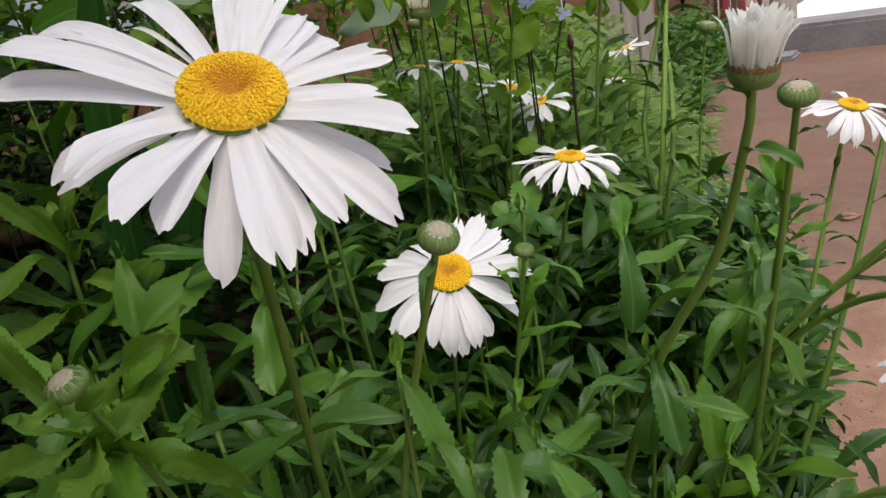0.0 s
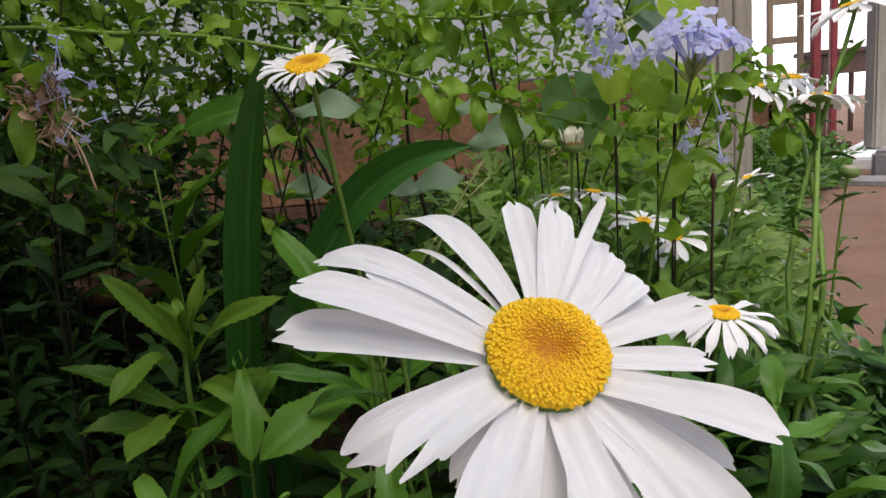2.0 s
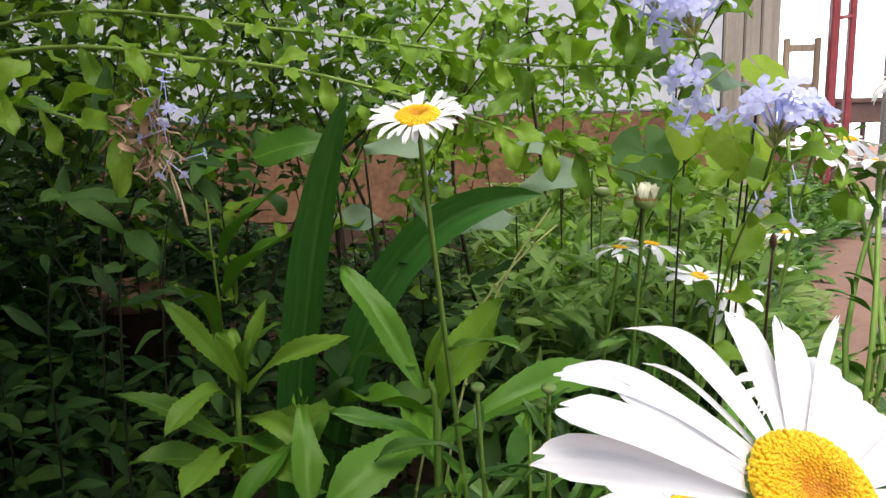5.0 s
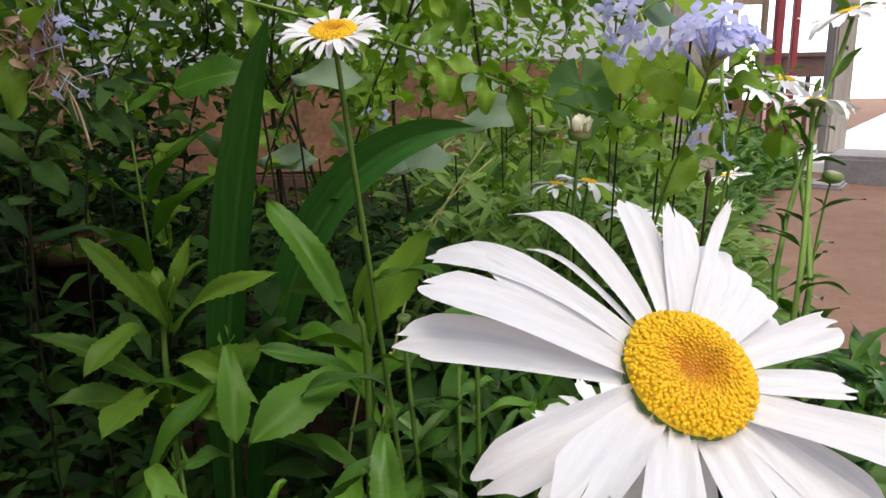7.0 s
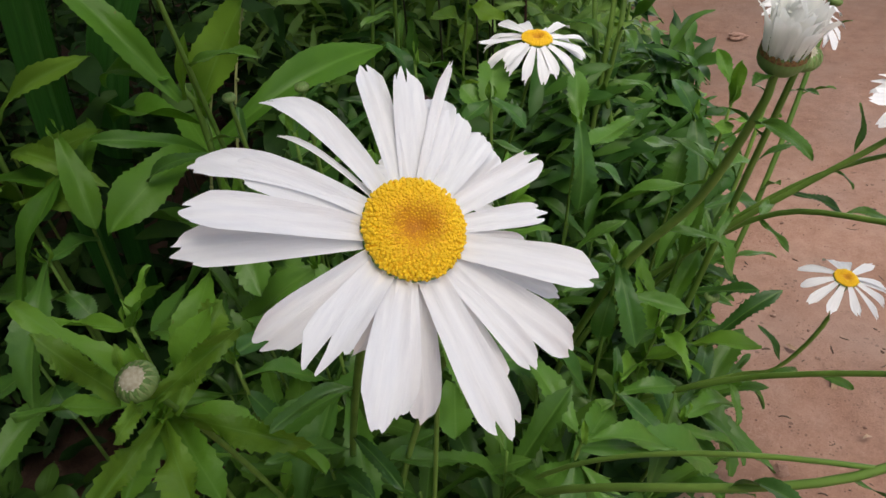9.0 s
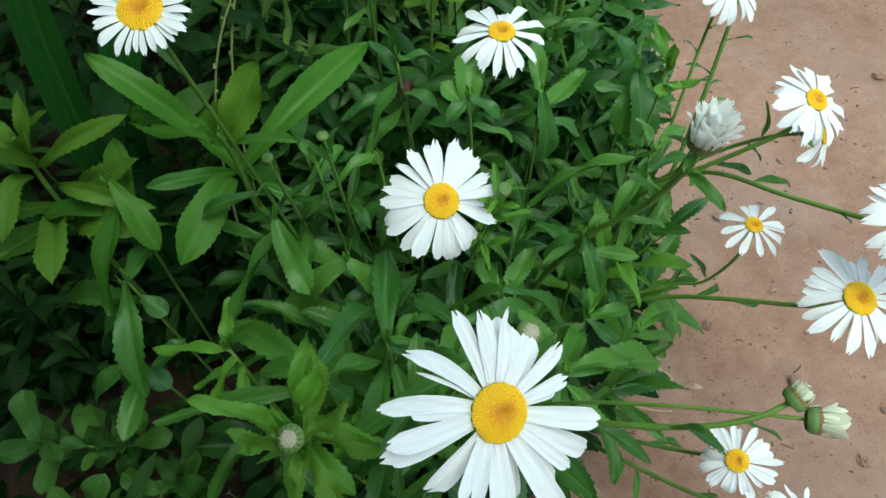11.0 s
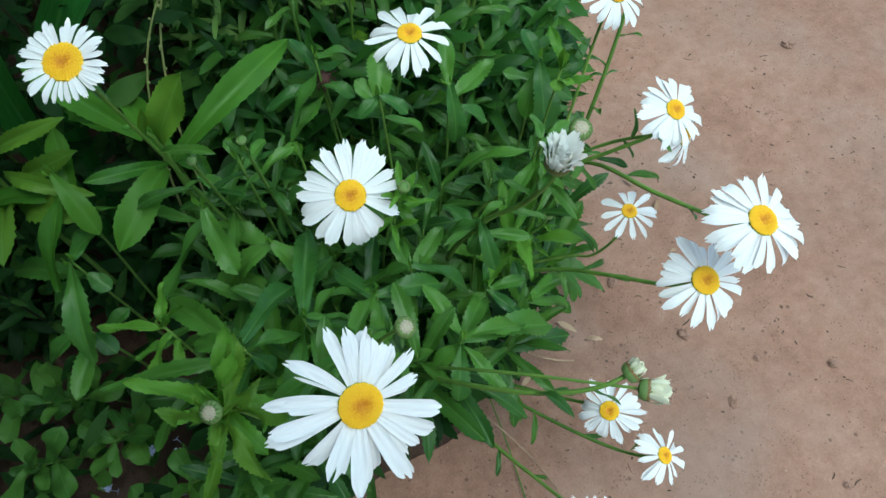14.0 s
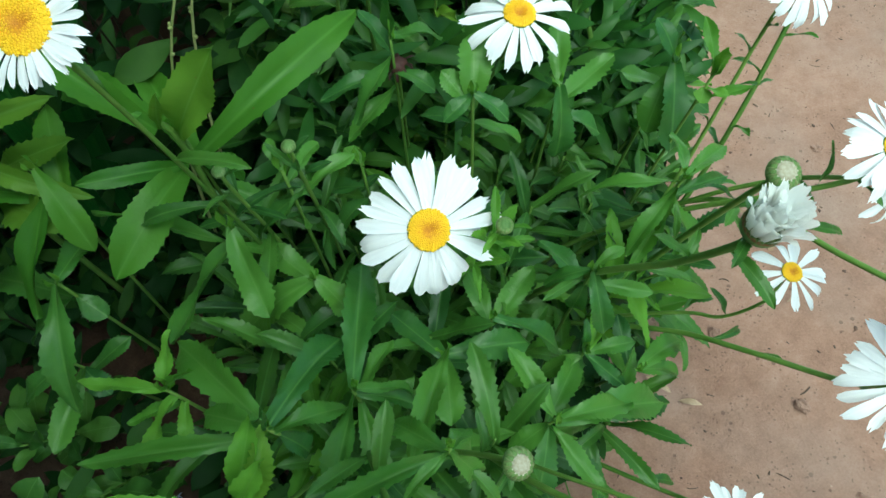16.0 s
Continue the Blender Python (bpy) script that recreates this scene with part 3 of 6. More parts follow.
def bud_shape():
    """A closed bud, radius 1: a flattened ribbed green cup."""
    return lathe([(0.18, -0.72), (0.45, -0.68), (0.85, -0.42), (1.0, 0.0), (0.95, 0.26), (0.78, 0.42), (0.5, 0.50), (0.1, 0.52)], 40, lambda a, z: 1 + 0.03 * math.cos(20 * a))


def bud_tip_shape():
    """The pale tips of the folded petals, drawn together at the top of a bud."""
    g = random.Random(9)
    groups = [lathe([(0.66, 0.40), (0.60, 0.50), (0.40, 0.56), (0.05, 0.56)], 24)]
    for ring, count in ((0.56, 15), (0.38, 11), (0.19, 7)):
        for k in range(count):
            a = math.tau * (k + 0.5 * g.random()) / count
            v, f = leaf_shape(g, 0.50, n=5, bend=0.9, fold=-0.5, wave=0.0, widest=0.45, sharp=1.5, stalk=0.6, rows=1)
            q = axes((math.cos(a) * ring * 1.25, math.sin(a) * ring * 1.25, 0.46), (-math.cos(a), -math.sin(a), 0.55 + 0.3 * g.random()), (0, 0, 1), 0.34 * g.uniform(0.8, 1.15))
            groups.append(([tuple(q @ Vector(p)) for p in v], f))
    return join(groups)


def bract_shape(tall):
    """One narrow bract that hugs a bud of radius 1, at heading 0."""
    v = []
    for t in (0.0, 0.25, 0.5, 0.75, 1.0):
        el = -0.75 + tall * t
        r, z = math.cos(el) * 1.04, math.sin(el) * 0.74
        w = 0.19 * (1 - t**2.4) + 0.012
        for sgn in (-1, 0, 1):
            v.append((r + (0.06 if sgn == 0 else 0.0), w * sgn, z))
    return v, [(i * 3 + q, i * 3 + q + 1, i * 3 + q + 4, i * 3 + q + 3) for i in range(4) for q in range(2)]


BRACTS = [mesh("bract", *bract_shape(1.25), BRACTGREEN), mesh("bract", *bract_shape(1.65), BRACTGREEN)]


def fringe_shape(seed):
    """The papery end of a bract: a ragged brown flap."""
    g = random.Random(seed)
    top = [g.uniform(0.16, 0.36) for _ in range(4)]
    v = [(1.03, -0.13 + 0.087 * k, 0.02) for k in range(4)] + [(1.01 + g.uniform(0, 0.05), -0.14 + 0.093 * k, top[k]) for k in range(4)]
    return v, [(k, k + 1, k + 5, k + 4) for k in range(3)]


BRACT_TIPS = [mesh("bract_tip", *fringe_shape(k), BRACT) for k in range(4)]


def bracts(owner, at, normal, radius, squash=Matrix.Identity(4)):
    m = up_frame(at, normal, radius) @ squash
    for row in range(2):
        for k in range(13):
            part("bract", BRACTS[row], owner, m @ Matrix.Rotation(math.tau * (k + 0.5 * row) / 13, 4, "Z"))


BUD = mesh("bud", *bud_shape(), CALYX)
BUD_TIP = mesh("petal_tip", *bud_tip_shape(), BUDTIP)
GREEN_TIP = mesh("petal_tip", *bud_tip_shape(), CALYX)


def up_frame(at, normal, scale):
    """A pose with local z along normal."""
    z = Vector(normal).normalized()
    x = Vector((0, 1, 0)).cross(z)
    x = x.normalized() if x.length > 0.05 else Vector((1, 0, 0))
    y = z.cross(x)
    m = Matrix.Identity(4)
    for i in range(3):
        m[i][0], m[i][1], m[i][2], m[i][3] = x[i] * scale, y[i] * scale, z[i] * scale, at[i]
    return m


def stem_leaves(plant, curve, start, stop, count, length, kinds, g, erect=0.9, late=1.0):
    """Leaves set spirally along a stem. erect: radians from the stem low down; late: the same at the top."""
    a = g.uniform(0, 6.28)
    last = len(curve) - 1
    for i in range(count):
        s = start + (stop - start) * (i + g.uniform(0.1, 0.9)) / count
        f = s * last
        k = min(int(f), last - 1)
        p = curve[k].lerp(curve[k + 1], f - k)
        d = (curve[k + 1] - curve[k]).normalized()
        a += 2.4 + g.uniform(-0.35, 0.35)
        side = d.orthogonal().normalized()
        side = Matrix.Rotation(a, 3, d) @ side
        q = (s - start) / max(stop - start, 1e-3)
        open_ = erect + (late - erect) * q + g.uniform(-0.2, 0.2)
        along = d * math.cos(open_) + side * math.sin(open_)
        along.z = max(along.z, -0.45)
        size = (length[0] + (length[1] - length[0]) * q) * g.uniform(0.75, 1.2)
        part("leaf", g.choice(kinds), plant, axes(p, along, d * 0.6 + Vector((0, 0, 0.8)), size, size * g.uniform(0.85, 1.2), g.uniform(-0.35, 0.35)))


def flower_stem(plant, root, head, normal, thick, out=0.45, n=18, reach=0.07, mid=None):
    root, head = Vector(root), Vector(head)
    nn = Vector(normal).normalized()
    if mid is not None and len(mid) and not isinstance(mid[0], float):
        curve = smooth([root, *mid, head - nn * 0.006, head])
    else:
        p1 = root + Vector((0, 0, (head.z - root.z) * out)) if mid is None else Vector(mid)
        curve = bezier(root, p1, head - nn * reach, head, n)
    part("stem", mesh("stem", *tube(curve, lambda t: thick * (1.25 - 0.45 * t), 8, 0.12), STEM), plant, None)
    return curve


GROUP = "daisies in the bed"


def daisy(root, head, normal, reach, disc, petals, seed, label, kinds=None, leaves=5, length=(0.06, 0.022), droop=0.12, thick=0.0014, mid=None, bend_from=0.06, leaf_from=0.25):
    """An open daisy: stem, leaves, cup, disc and one ring and a half of petals."""
    g = random.Random(seed)
    nn = Vector(normal).normalized()
    plant = thing("daisy", root, label, "daisy", GROUP)
    foot = Vector(head) - nn * disc * 0.55
    curve = flower_stem(plant, root, foot, normal, thick, reach=bend_from, mid=mid)
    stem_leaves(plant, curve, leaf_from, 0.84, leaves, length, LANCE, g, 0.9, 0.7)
    part("calyx", CUP, plant, up_frame(Vector(head) - nn * disc * 0.05, nn, disc * 0.98))
    part("disc", SMALL_DISC, plant, up_frame(head, nn, disc))
    fr = up_frame(head, nn, 1.0).to_3x3()
    for i in range(petals):
        a = math.tau * (i + g.uniform(-0.42, 0.42)) / petals
        tilt = -droop + g.uniform(-0.22, 0.18) - (0.1 if i % 2 else 0)
        d = fr @ Vector((math.cos(a) * math.cos(tilt), math.sin(a) * math.cos(tilt), math.sin(tilt)))
        ln = (reach - disc * 0.72) * g.uniform(0.92, 1.18)
        base = Vector(head) + fr @ Vector((math.cos(a), math.sin(a), 0)) * disc * 0.72 + nn * disc * (0.02 if i % 2 else -0.05)
        part("petal", g.choice(kinds or PETALS), plant, axes(base, d, nn, ln, ln * g.uniform(1.0, 1.35), g.uniform(-0.25, 0.25)))
    return plant


def bud_daisy(root, head, normal, radius, seed, label, leaves=6, length=(0.06, 0.02), thick=0.0014, mid=None, kinds=None, leaf_from=0.25, leaf_to=0.97):
    """A stem with a closed round bud."""
    g = random.Random(seed)
    nn = Vector(normal).normalized()
    plant = thing("daisy_bud", root, label, "flower bud", GROUP)
    curve = flower_stem(plant, root, Vector(head) - nn * radius * 0.8, normal, thick, reach=0.05, mid=mid)
    stem_leaves(plant, curve, leaf_from, leaf_to, leaves, length, kinds or LANCE, g, 0.9, 0.6)
    bud = part("bud", BUD, plant, up_frame(head, nn, radius))
    part("petal_tip", BUD_TIP if radius > 0.0055 else GREEN_TIP, bud, up_frame(head, nn, radius))
    bracts(bud, head, nn, radius)
    return plant


def opening_daisy(root, head, normal, radius, tall, seed, label, petals=22, leaves=5, length=(0.05, 0.02), thick=0.0015, mid=None, flare=0.42, kinds=None):
    """A bud half open: a cup with a brush of upright petals."""
    g = random.Random(seed)
    nn = Vector(normal).normalized()
    plant = thing("opening_daisy", root, label, "daisy", GROUP)
    curve = flower_stem(plant, root, Vector(head) - nn * radius * 0.7, normal, thick, mid=mid)
    stem_leaves(plant, curve, 0.3, 0.9, leaves, length, LANCE, g, 0.9, 0.7)
    flat = Matrix.Diagonal((1, 1, 1.2, 1))
    cup = part("calyx", CUP, plant, up_frame(head, nn, radius * 0.92) @ flat, "green cup with overlapping bracts")
    bracts(cup, Vector(head) - nn * radius * 0.1, nn, radius * 0.93, flat)
    for k in range(22):
        part("bract_tip", BRACT_TIPS[k % 4], cup, up_frame(Vector(head) + nn * radius * 0.02, nn, radius * 0.97) @ Matrix.Rotation(math.tau * k / 22, 4, "Z"), "" if k else "brown papery bract tip")
    fr = up_frame(head, nn, 1.0).to_3x3()
    for i in range(petals):
        a = math.tau * i / petals + g.uniform(-0.1, 0.1)
        ring = (1.0, 0.82, 0.6, 0.38, 0.15)[i % 5]
        lean = flare * (1.3 * ring - 0.25) + g.uniform(-0.05, 0.05)
        out = fr @ Vector((math.cos(a), math.sin(a), 0))
        d = nn * math.cos(lean) + out * math.sin(lean)
        ln = tall * g.uniform(0.88, 1.06) * (1.08 - 0.08 * ring)
        part("petal", g.choice(kinds or UPRIGHT), plant, axes(Vector(head) + out * radius * ring * 0.84 - nn * radius * 0.1, d, -out, ln, ln * g.uniform(0.9, 1.1), g.uniform(-0.12, 0.12)))
    return plant


def shoot(root, top, count, length, g, kinds, label, thick=0.0013, erect=1.15, late=0.55, start=0.3, group="leafy daisy shoots"):
    """A leafy shoot with no flower; a small tuft closes its tip."""
    root, top = Vector(root), Vector(top)
    plant = thing("daisy_shoot", root, label, "leafy shoot", group)
    h = top - root
    curve = bezier(root, root + Vector((h.x * 0.2, h.y * 0.2, h.z * 0.45)), top - Vector((h.x * 0.15, h.y * 0.15, h.z * 0.3)), top, 9)
    part("stem", mesh("stem", *tube(curve, lambda t: thick * (1.3 - 0.6 * t), 6), STEM), plant, None)
    stem_leaves(plant, curve, start, 1.0, count, length, kinds, g, erect, late)
    return plant

# ---- ground, bed, walls ----
def stretch(n, far, near):
    """Steps from -far to far that are short near 0."""
    k = math.asinh(far / near)
    return [near * math.sinh(k * (2 * i / n - 1)) for i in range(n + 1)]


def ground_height(x, y):
    p = Vector((x, y, 0))
    return 0.003 * noise.noise(p * 9) + 0.006 * noise.noise(p * 2.3) + 0.0012 * noise.noise(p * 40)


xs, ys = stretch(170, 90.0, 0.12), stretch(170, 90.0, 0.12)
gv = [(x + 0.4, y + 0.3, ground_height(x, y) if abs(x) < 6 and abs(y) < 6 else 0.0) for y in ys for x in xs]
gf = [(j * 171 + i, j * 171 + i + 1, (j + 1) * 171 + i + 1, (j + 1) * 171 + i) for j in range(170) for i in range(170)]
solid("ground", mesh("ground", gv, gf, EARTH), "trodden red-brown earth of the yard", "ground", kind="structure")

EDGE = ((-0.9, -0.16), (0.04, -0.13), (0.07, -0.09), (0.095, 0.06), (0.12, 0.15), (0.16, 0.21), (0.24, 0.27), (0.40, 0.36), (0.65, 0.46), (1.6, 0.72), (3.4, 1.5))


def bed_edge(y):
    for (y0, x0), (y1, x1) in zip(EDGE, EDGE[1:]):
        if y < y1:
            return x0 + (x1 - x0) * max(0.0, (y - y0) / (y1 - y0))
    return EDGE[-1][1]


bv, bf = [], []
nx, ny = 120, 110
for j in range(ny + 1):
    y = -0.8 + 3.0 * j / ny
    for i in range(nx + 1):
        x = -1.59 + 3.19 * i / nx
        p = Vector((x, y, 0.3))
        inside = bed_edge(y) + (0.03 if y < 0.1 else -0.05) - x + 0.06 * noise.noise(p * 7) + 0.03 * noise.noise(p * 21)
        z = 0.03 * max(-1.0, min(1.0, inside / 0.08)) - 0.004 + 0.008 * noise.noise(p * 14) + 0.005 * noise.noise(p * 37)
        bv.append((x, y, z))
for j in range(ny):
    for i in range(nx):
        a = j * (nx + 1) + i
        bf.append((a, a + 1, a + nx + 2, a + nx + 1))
solid("flower_bed_soil", mesh("flower_bed_soil", bv, bf, SOIL), "dark brown soil of the flower bed", "soil", kind="structure")

solid("wall_north", mesh("wall_north", *box(-1.75, 0.66, 2.2, 2.38, 0.585, 2.7, 0.006), WHITEWALL, False), "whitewashed plaster wall behind the bed", "wall", kind="structure")
solid("wall_band", mesh("wall_band", *box(-1.75, 0.66, 2.196, 2.384, 0.25, 0.583, 0.006), OCHRE, False), "red oxide painted lower wall band", "wall", kind="structure")
solid("wall_plinth", mesh("wall_plinth", *box(-1.75, 0.66, 2.17, 2.41, -0.05, 0.248, 0.01), PLINTH, False), "dark brown plinth of the wall", "wall", kind="structure")
col = thing("timber_column", (0.74, 2.3, 0), "grey weathered timber column at the wall's end", "column", kind="structure")
for x0, x1 in ((0.664, 0.722), (0.725, 0.772), (0.775, 0.83)):
    part("plank", mesh("plank", *box(x0, x1, 2.2, 2.36, -0.02, 2.7, 0.004), GREYWOOD, False), col)

# ---- gate, threshold and what stands beyond ----
CURB = Matrix.Translation((1.86, 3.46, 0)) @ Matrix.Rotation(radians(-36), 4, "Z")
solid("threshold", mesh("threshold", *box(-0.02, 4.5, 0.0, 0.42, -0.05, 0.135, 0.018), CONCRETE, False), "worn grey concrete threshold kerb", "threshold", kind="structure", m=CURB)
solid("threshold_stone", mesh("threshold_stone", *box(-0.35, 0.10, -0.24, -0.004, -0.05, 0.02, 0.012), CONCRETE, False), "low worn stone before the threshold", "paving stone", kind="structure", m=CURB)
# never in view: added to keep sky light off the left of the bed
solid("wall_west", mesh("wall_west", *box(-1.75, -1.6, -2.5, 2.16, -0.05, 2.7, 0.006), WHITEWALL, False), "unseen plain side wall added to block sky light from the left", "wall", kind="structure")
solid("backdrop", mesh("backdrop", *box(-2, 22, 15.0, 15.1, -0.5, 9.0, 0), OUTSIDE, False), "plain glowing backdrop for the white daylight beyond the gate", "backdrop", kind="structure")
solid("yard_beyond", mesh("yard_beyond", *box(-0.3, 12.0, 0.425, 12.0, -0.05, 0.06, 0.01), GLAREYARD, False), "concrete yard beyond the gate with its glare put into a white colour", "pavement", kind="structure", m=CURB)

gate = thing("red_gate", (2.5, 5.4, 0), "red painted metal gate frame standing open", "gate")
part("post", mesh("post", *box(2.41, 2.47, 5.4, 5.46, 0, 2.3, 0.006), REDPAINT, False), gate)
part("post", mesh("post", *box(2.63, 2.68, 5.6, 5.65, 0, 2.3, 0.006), REDPAINT, False), gate)
for z in (0.35, 1.25, 2.2):
    part("rail", mesh("rail", *tube([(2.44, 5.43, z), (2.655, 5.62, z + 0.04)], 0.014, 8), REDPAINT), gate)
chair = thing("wooden_frame_chair", (2.25, 5.6, 0), "plain brown wooden chair by the gate", "chair")
for x in (2.15, 2.37):
    part("back_post", mesh("back_post", *box(x - 0.02, x + 0.02, 5.5, 5.54, 0.0, 1.13, 0.005), WOOD, False), chair)
    part("leg", mesh("leg", *box(x - 0.02, x + 0.02, 5.86, 5.9, 0.0, 0.5, 0.005), WOOD, False), chair)
for z in (1.06, 0.78):
    part("back_rail", mesh("back_rail", *box(2.172, 2.348, 5.505, 5.535, z - 0.025, z + 0.025, 0.004), WOOD, False), chair)
part("seat", mesh("seat", *box(2.12, 2.4, 5.545, 5.9, 0.502, 0.53, 0.008), WOOD, False), chair)
table = thing("dark_wooden_table", (2.95, 6.2, 0), "dark brown wooden table beyond the gate", "table")
part("tabletop", mesh("tabletop", *box(2.72, 3.25, 6.0, 6.5, 0.66, 0.70, 0.008), DARKWOOD, False), table)
part("drawer_box", mesh("drawer_box", *box(2.76, 3.21, 6.03, 6.47, 0.5, 0.658, 0.006), DARKWOOD, False), table)
for x in (2.77, 3.17):
    for y in (6.04, 6.42):
        part("leg", mesh("leg", *box(x, x + 0.035, y, y + 0.035, 0.0, 0.498, 0.004), DARKWOOD, False), table)
pil = thing("gate_pillar", (2.3, 4.27, 0.06), "weathered grey-brown timber gate post", "pillar", kind="structure")
part("shaft", mesh("shaft", *box(2.235, 2.355, 4.21, 4.33, 0.061, 2.6, 0.012), GREYWOOD, False), pil)
part("foot_rail", mesh("foot_rail", *box(2.12, 2.228, 4.44, 4.50, 0.061, 0.10, 0.006), DARKWOOD, False), pil)
solid("low_wall", mesh("low_wall", *box(0.9, 2.36, 5.5, 5.65, -0.02, 0.34, 0.02), OCHRE, False), "low brown plastered wall beside the gate", "wall", kind="structure")

# ---- the large daisy close to the lens ----
HERO = Vector((0.0, 0.002, 0.4865))
HERO_UP = Vector((0.22, -0.61, 0.76)).normalized()
hx = Vector((0, 0, 1)).cross(HERO_UP).normalized()
hy = HERO_UP.cross(hx)
hero = thing("daisy", (-0.055, 0.21, 0.01), "large white daisy with a full yellow disc and ragged petals", "daisy", GROUP)
hero_curve = bezier((-0.055, 0.21, 0.01), (-0.035, 0.14, 0.26), (-0.016, 0.036, 0.445), HERO - HERO_UP * 0.007, 20)
part("stem", mesh("stem", *tube(hero_curve, lambda t: 0.0018 - 0.0003 * t, 10, 0.12), STEM), hero)
part("calyx", CUP, hero, up_frame(HERO - HERO_UP * 0.001, HERO_UP, 0.0112))
part("disc", HERO_DISC, hero, up_frame(HERO, HERO_UP, 0.0118))
# angle, length and width in mm, rise from the plane of the flower in radians, fork at the tip, sideways sweep, curl of the tip
HERO_BACK = (
    (78, 36.4, 6.2, 0.03, 0.10, 0.0, 0.2), (65, 33.2, 7.6, 0.15, 0.14, 0.0, 0.1), (55, 34.2, 2.5, 0.20, 0.0, -0.08, -0.3), (43, 26.5, 8.6, 0.03, 0.05, 0.0, 0.2), (60, 29.0, 7.5, -0.10, 0.06, 0.0, 0.2),
    (51, 30.0, 8.5, -0.02, 0.04, 0.0, 0.2), (29, 26.0, 7.5, -0.05, 0.05, 0.0, 0.2), (18, 28.1, 6.4, -0.14, 0.03, 0.0, 0.3), (6, 32.2, 6.8, 0.09, 0.20, 0.0, 0.1), (-14, 26.5, 5.6, 0.08, 0.16, 0.0, 0.1),
)
HERO_FRONT = (
    (-24, 22.0, 2.4, -0.1, 0.0, 0.0, 0.3), (-41, 36.0, 8.6, 0.42, 0.08, 0.0, 0.3), (-46, 31.0, 4.0, 0.02, 0.0, 0.0, 0.3), (-60, 40.0, 8.4, 0.08, 0.06, 0.0, 0.5), (-73, 34.0, 5.8, 0.10, 0.09, 0.0, 0.3),
    (-84, 35.0, 6.2, -0.02, 0.12, 0.0, 0.2), (-95, 42.0, 9.2, 0.18, 0.13, 0.05, 0.2), (-109, 36.0, 7.0, -0.20, 0.04, 0.0, 0.3), (-123, 33.5, 6.8, 0.28, 0.03, 0.0, 0.2), (-132, 38.5, 8.0, 0.46, 0.0, 0.03, 0.3),
)
HERO_LEFT = (
    (-141, 22.0, 6.0, 0.02, 0.06, 0.0, 0.3), (-153, 32.5, 9.4, 0.47, 0.24, -0.03, 0.4), (-167, 34.0, 8.6, -0.03, 0.10, 0.0, 0.4), (163, 43.0, 8.4, 0.16, 0.07, 0.0, 0.3), (156, 41.7, 8.0, 0.35, 0.08, -0.03, 0.3),
    (139, 33.2, 7.4, 0.29, 0.18, 0.0, 0.2), (131, 41.2, 6.8, 0.19, 0.05, 0.20, 0.5), (113, 28.9, 1.6, 0.08, 0.0, 0.12, 0.5), (102, 36.9, 6.8, 0.15, 0.04, 0.20, 0.7),
)
hg = random.Random(21)
for i, (angle, length, width, tilt, fork, sweep, curl) in enumerate(HERO_BACK + HERO_FRONT + HERO_LEFT):
    a = radians(angle)
    out = hx * math.cos(a) + hy * math.sin(a)
    ln = length / 1000 - 0.0021
    d = out * math.cos(tilt) + HERO_UP * math.sin(tilt)
    me = mesh("petal", *petal_shape(hg, width * 1.10 / 1000 / ln, hg.uniform(0.02, 0.05), 0.10 + hg.uniform(0, 0.12), curl, 20, 15, 0.2, fork, -sweep, 0.6), PETAL)
    face = HERO_UP + Vector((0, 0, 0.7 if tilt > 0.25 and angle < -100 else 0.0))
    part("petal", me, hero, axes(HERO + out * 0.0107 + HERO_UP * (-0.0014 + 0.0012 * min(tilt, 0.0) + (-0.0005 if i % 2 else 0.0)), d, face, ln, None, hg.uniform(-0.14, 0.14)))
stem_leaves(hero, hero_curve, 0.2, 0.62, 6, (0.075, 0.04), LANCE, hg, 0.9, 0.7)

# ---- the other flowers of the clump ----
daisy((0.02, 0.30, 0.02), (0.0403, 0.2167, 0.3572), (0.05, -0.54, 0.84), 0.0445, 0.0127, 25, 2, "white daisy with a flat yellow disc above the leaves", leaves=5, leaf_from=0.2)
daisy((0.10, 0.42, 0.02), (0.1401, 0.3427, 0.3819), (0.08, -0.13, 0.985), 0.039, 0.0108, 22, 3, "white daisy with long narrow petals", leaves=6)
daisy((-0.045, 0.30, 0.02), (-0.0900, 0.2250, 0.5577), (-0.02, -0.42, 0.90), 0.0240, 0.0108, 34, 4, "daisy with short white petals round a wide orange disc", SHORT, leaves=5, leaf_from=0.3, length=(0.07, 0.03), mid=(-0.06, 0.29, 0.22), droop=-0.30)
daisy((0.13, 0.30, 0.02), (0.3047, 0.1706, 0.3875), (0.22, -0.40, 0.89), 0.0315, 0.0082, 22, 5, "white daisy leaning out over the earth", thick=0.0018, leaves=6, mid=((0.17, 0.27, 0.17), (0.225, 0.225, 0.27), (0.260, 0.186, 0.335), (0.288, 0.166, 0.372)), length=(0.045, 0.02))
daisy((0.13, 0.29, 0.02), (0.3130, 0.1580, 0.3620), (0.45, -0.62, 0.30), 0.029, 0.0075, 18, 6, "half-hidden white daisy facing sideways", thick=0.0017, leaves=2, mid=(0.2, 0.25, 0.27), length=(0.04, 0.02))
daisy((0.11, 0.28, 0.02), (0.3235, 0.0646, 0.3658), (0.20, -0.25, 0.93), 0.0425, 0.0120, 24, 7, "white daisy on a long stem over the bare earth", thick=0.0018, leaves=5, mid=((0.17, 0.27, 0.14), (0.225, 0.245, 0.24), (0.257, 0.204, 0.300), (0.277, 0.135, 0.335), (0.302, 0.085, 0.352)), length=(0.045, 0.015))
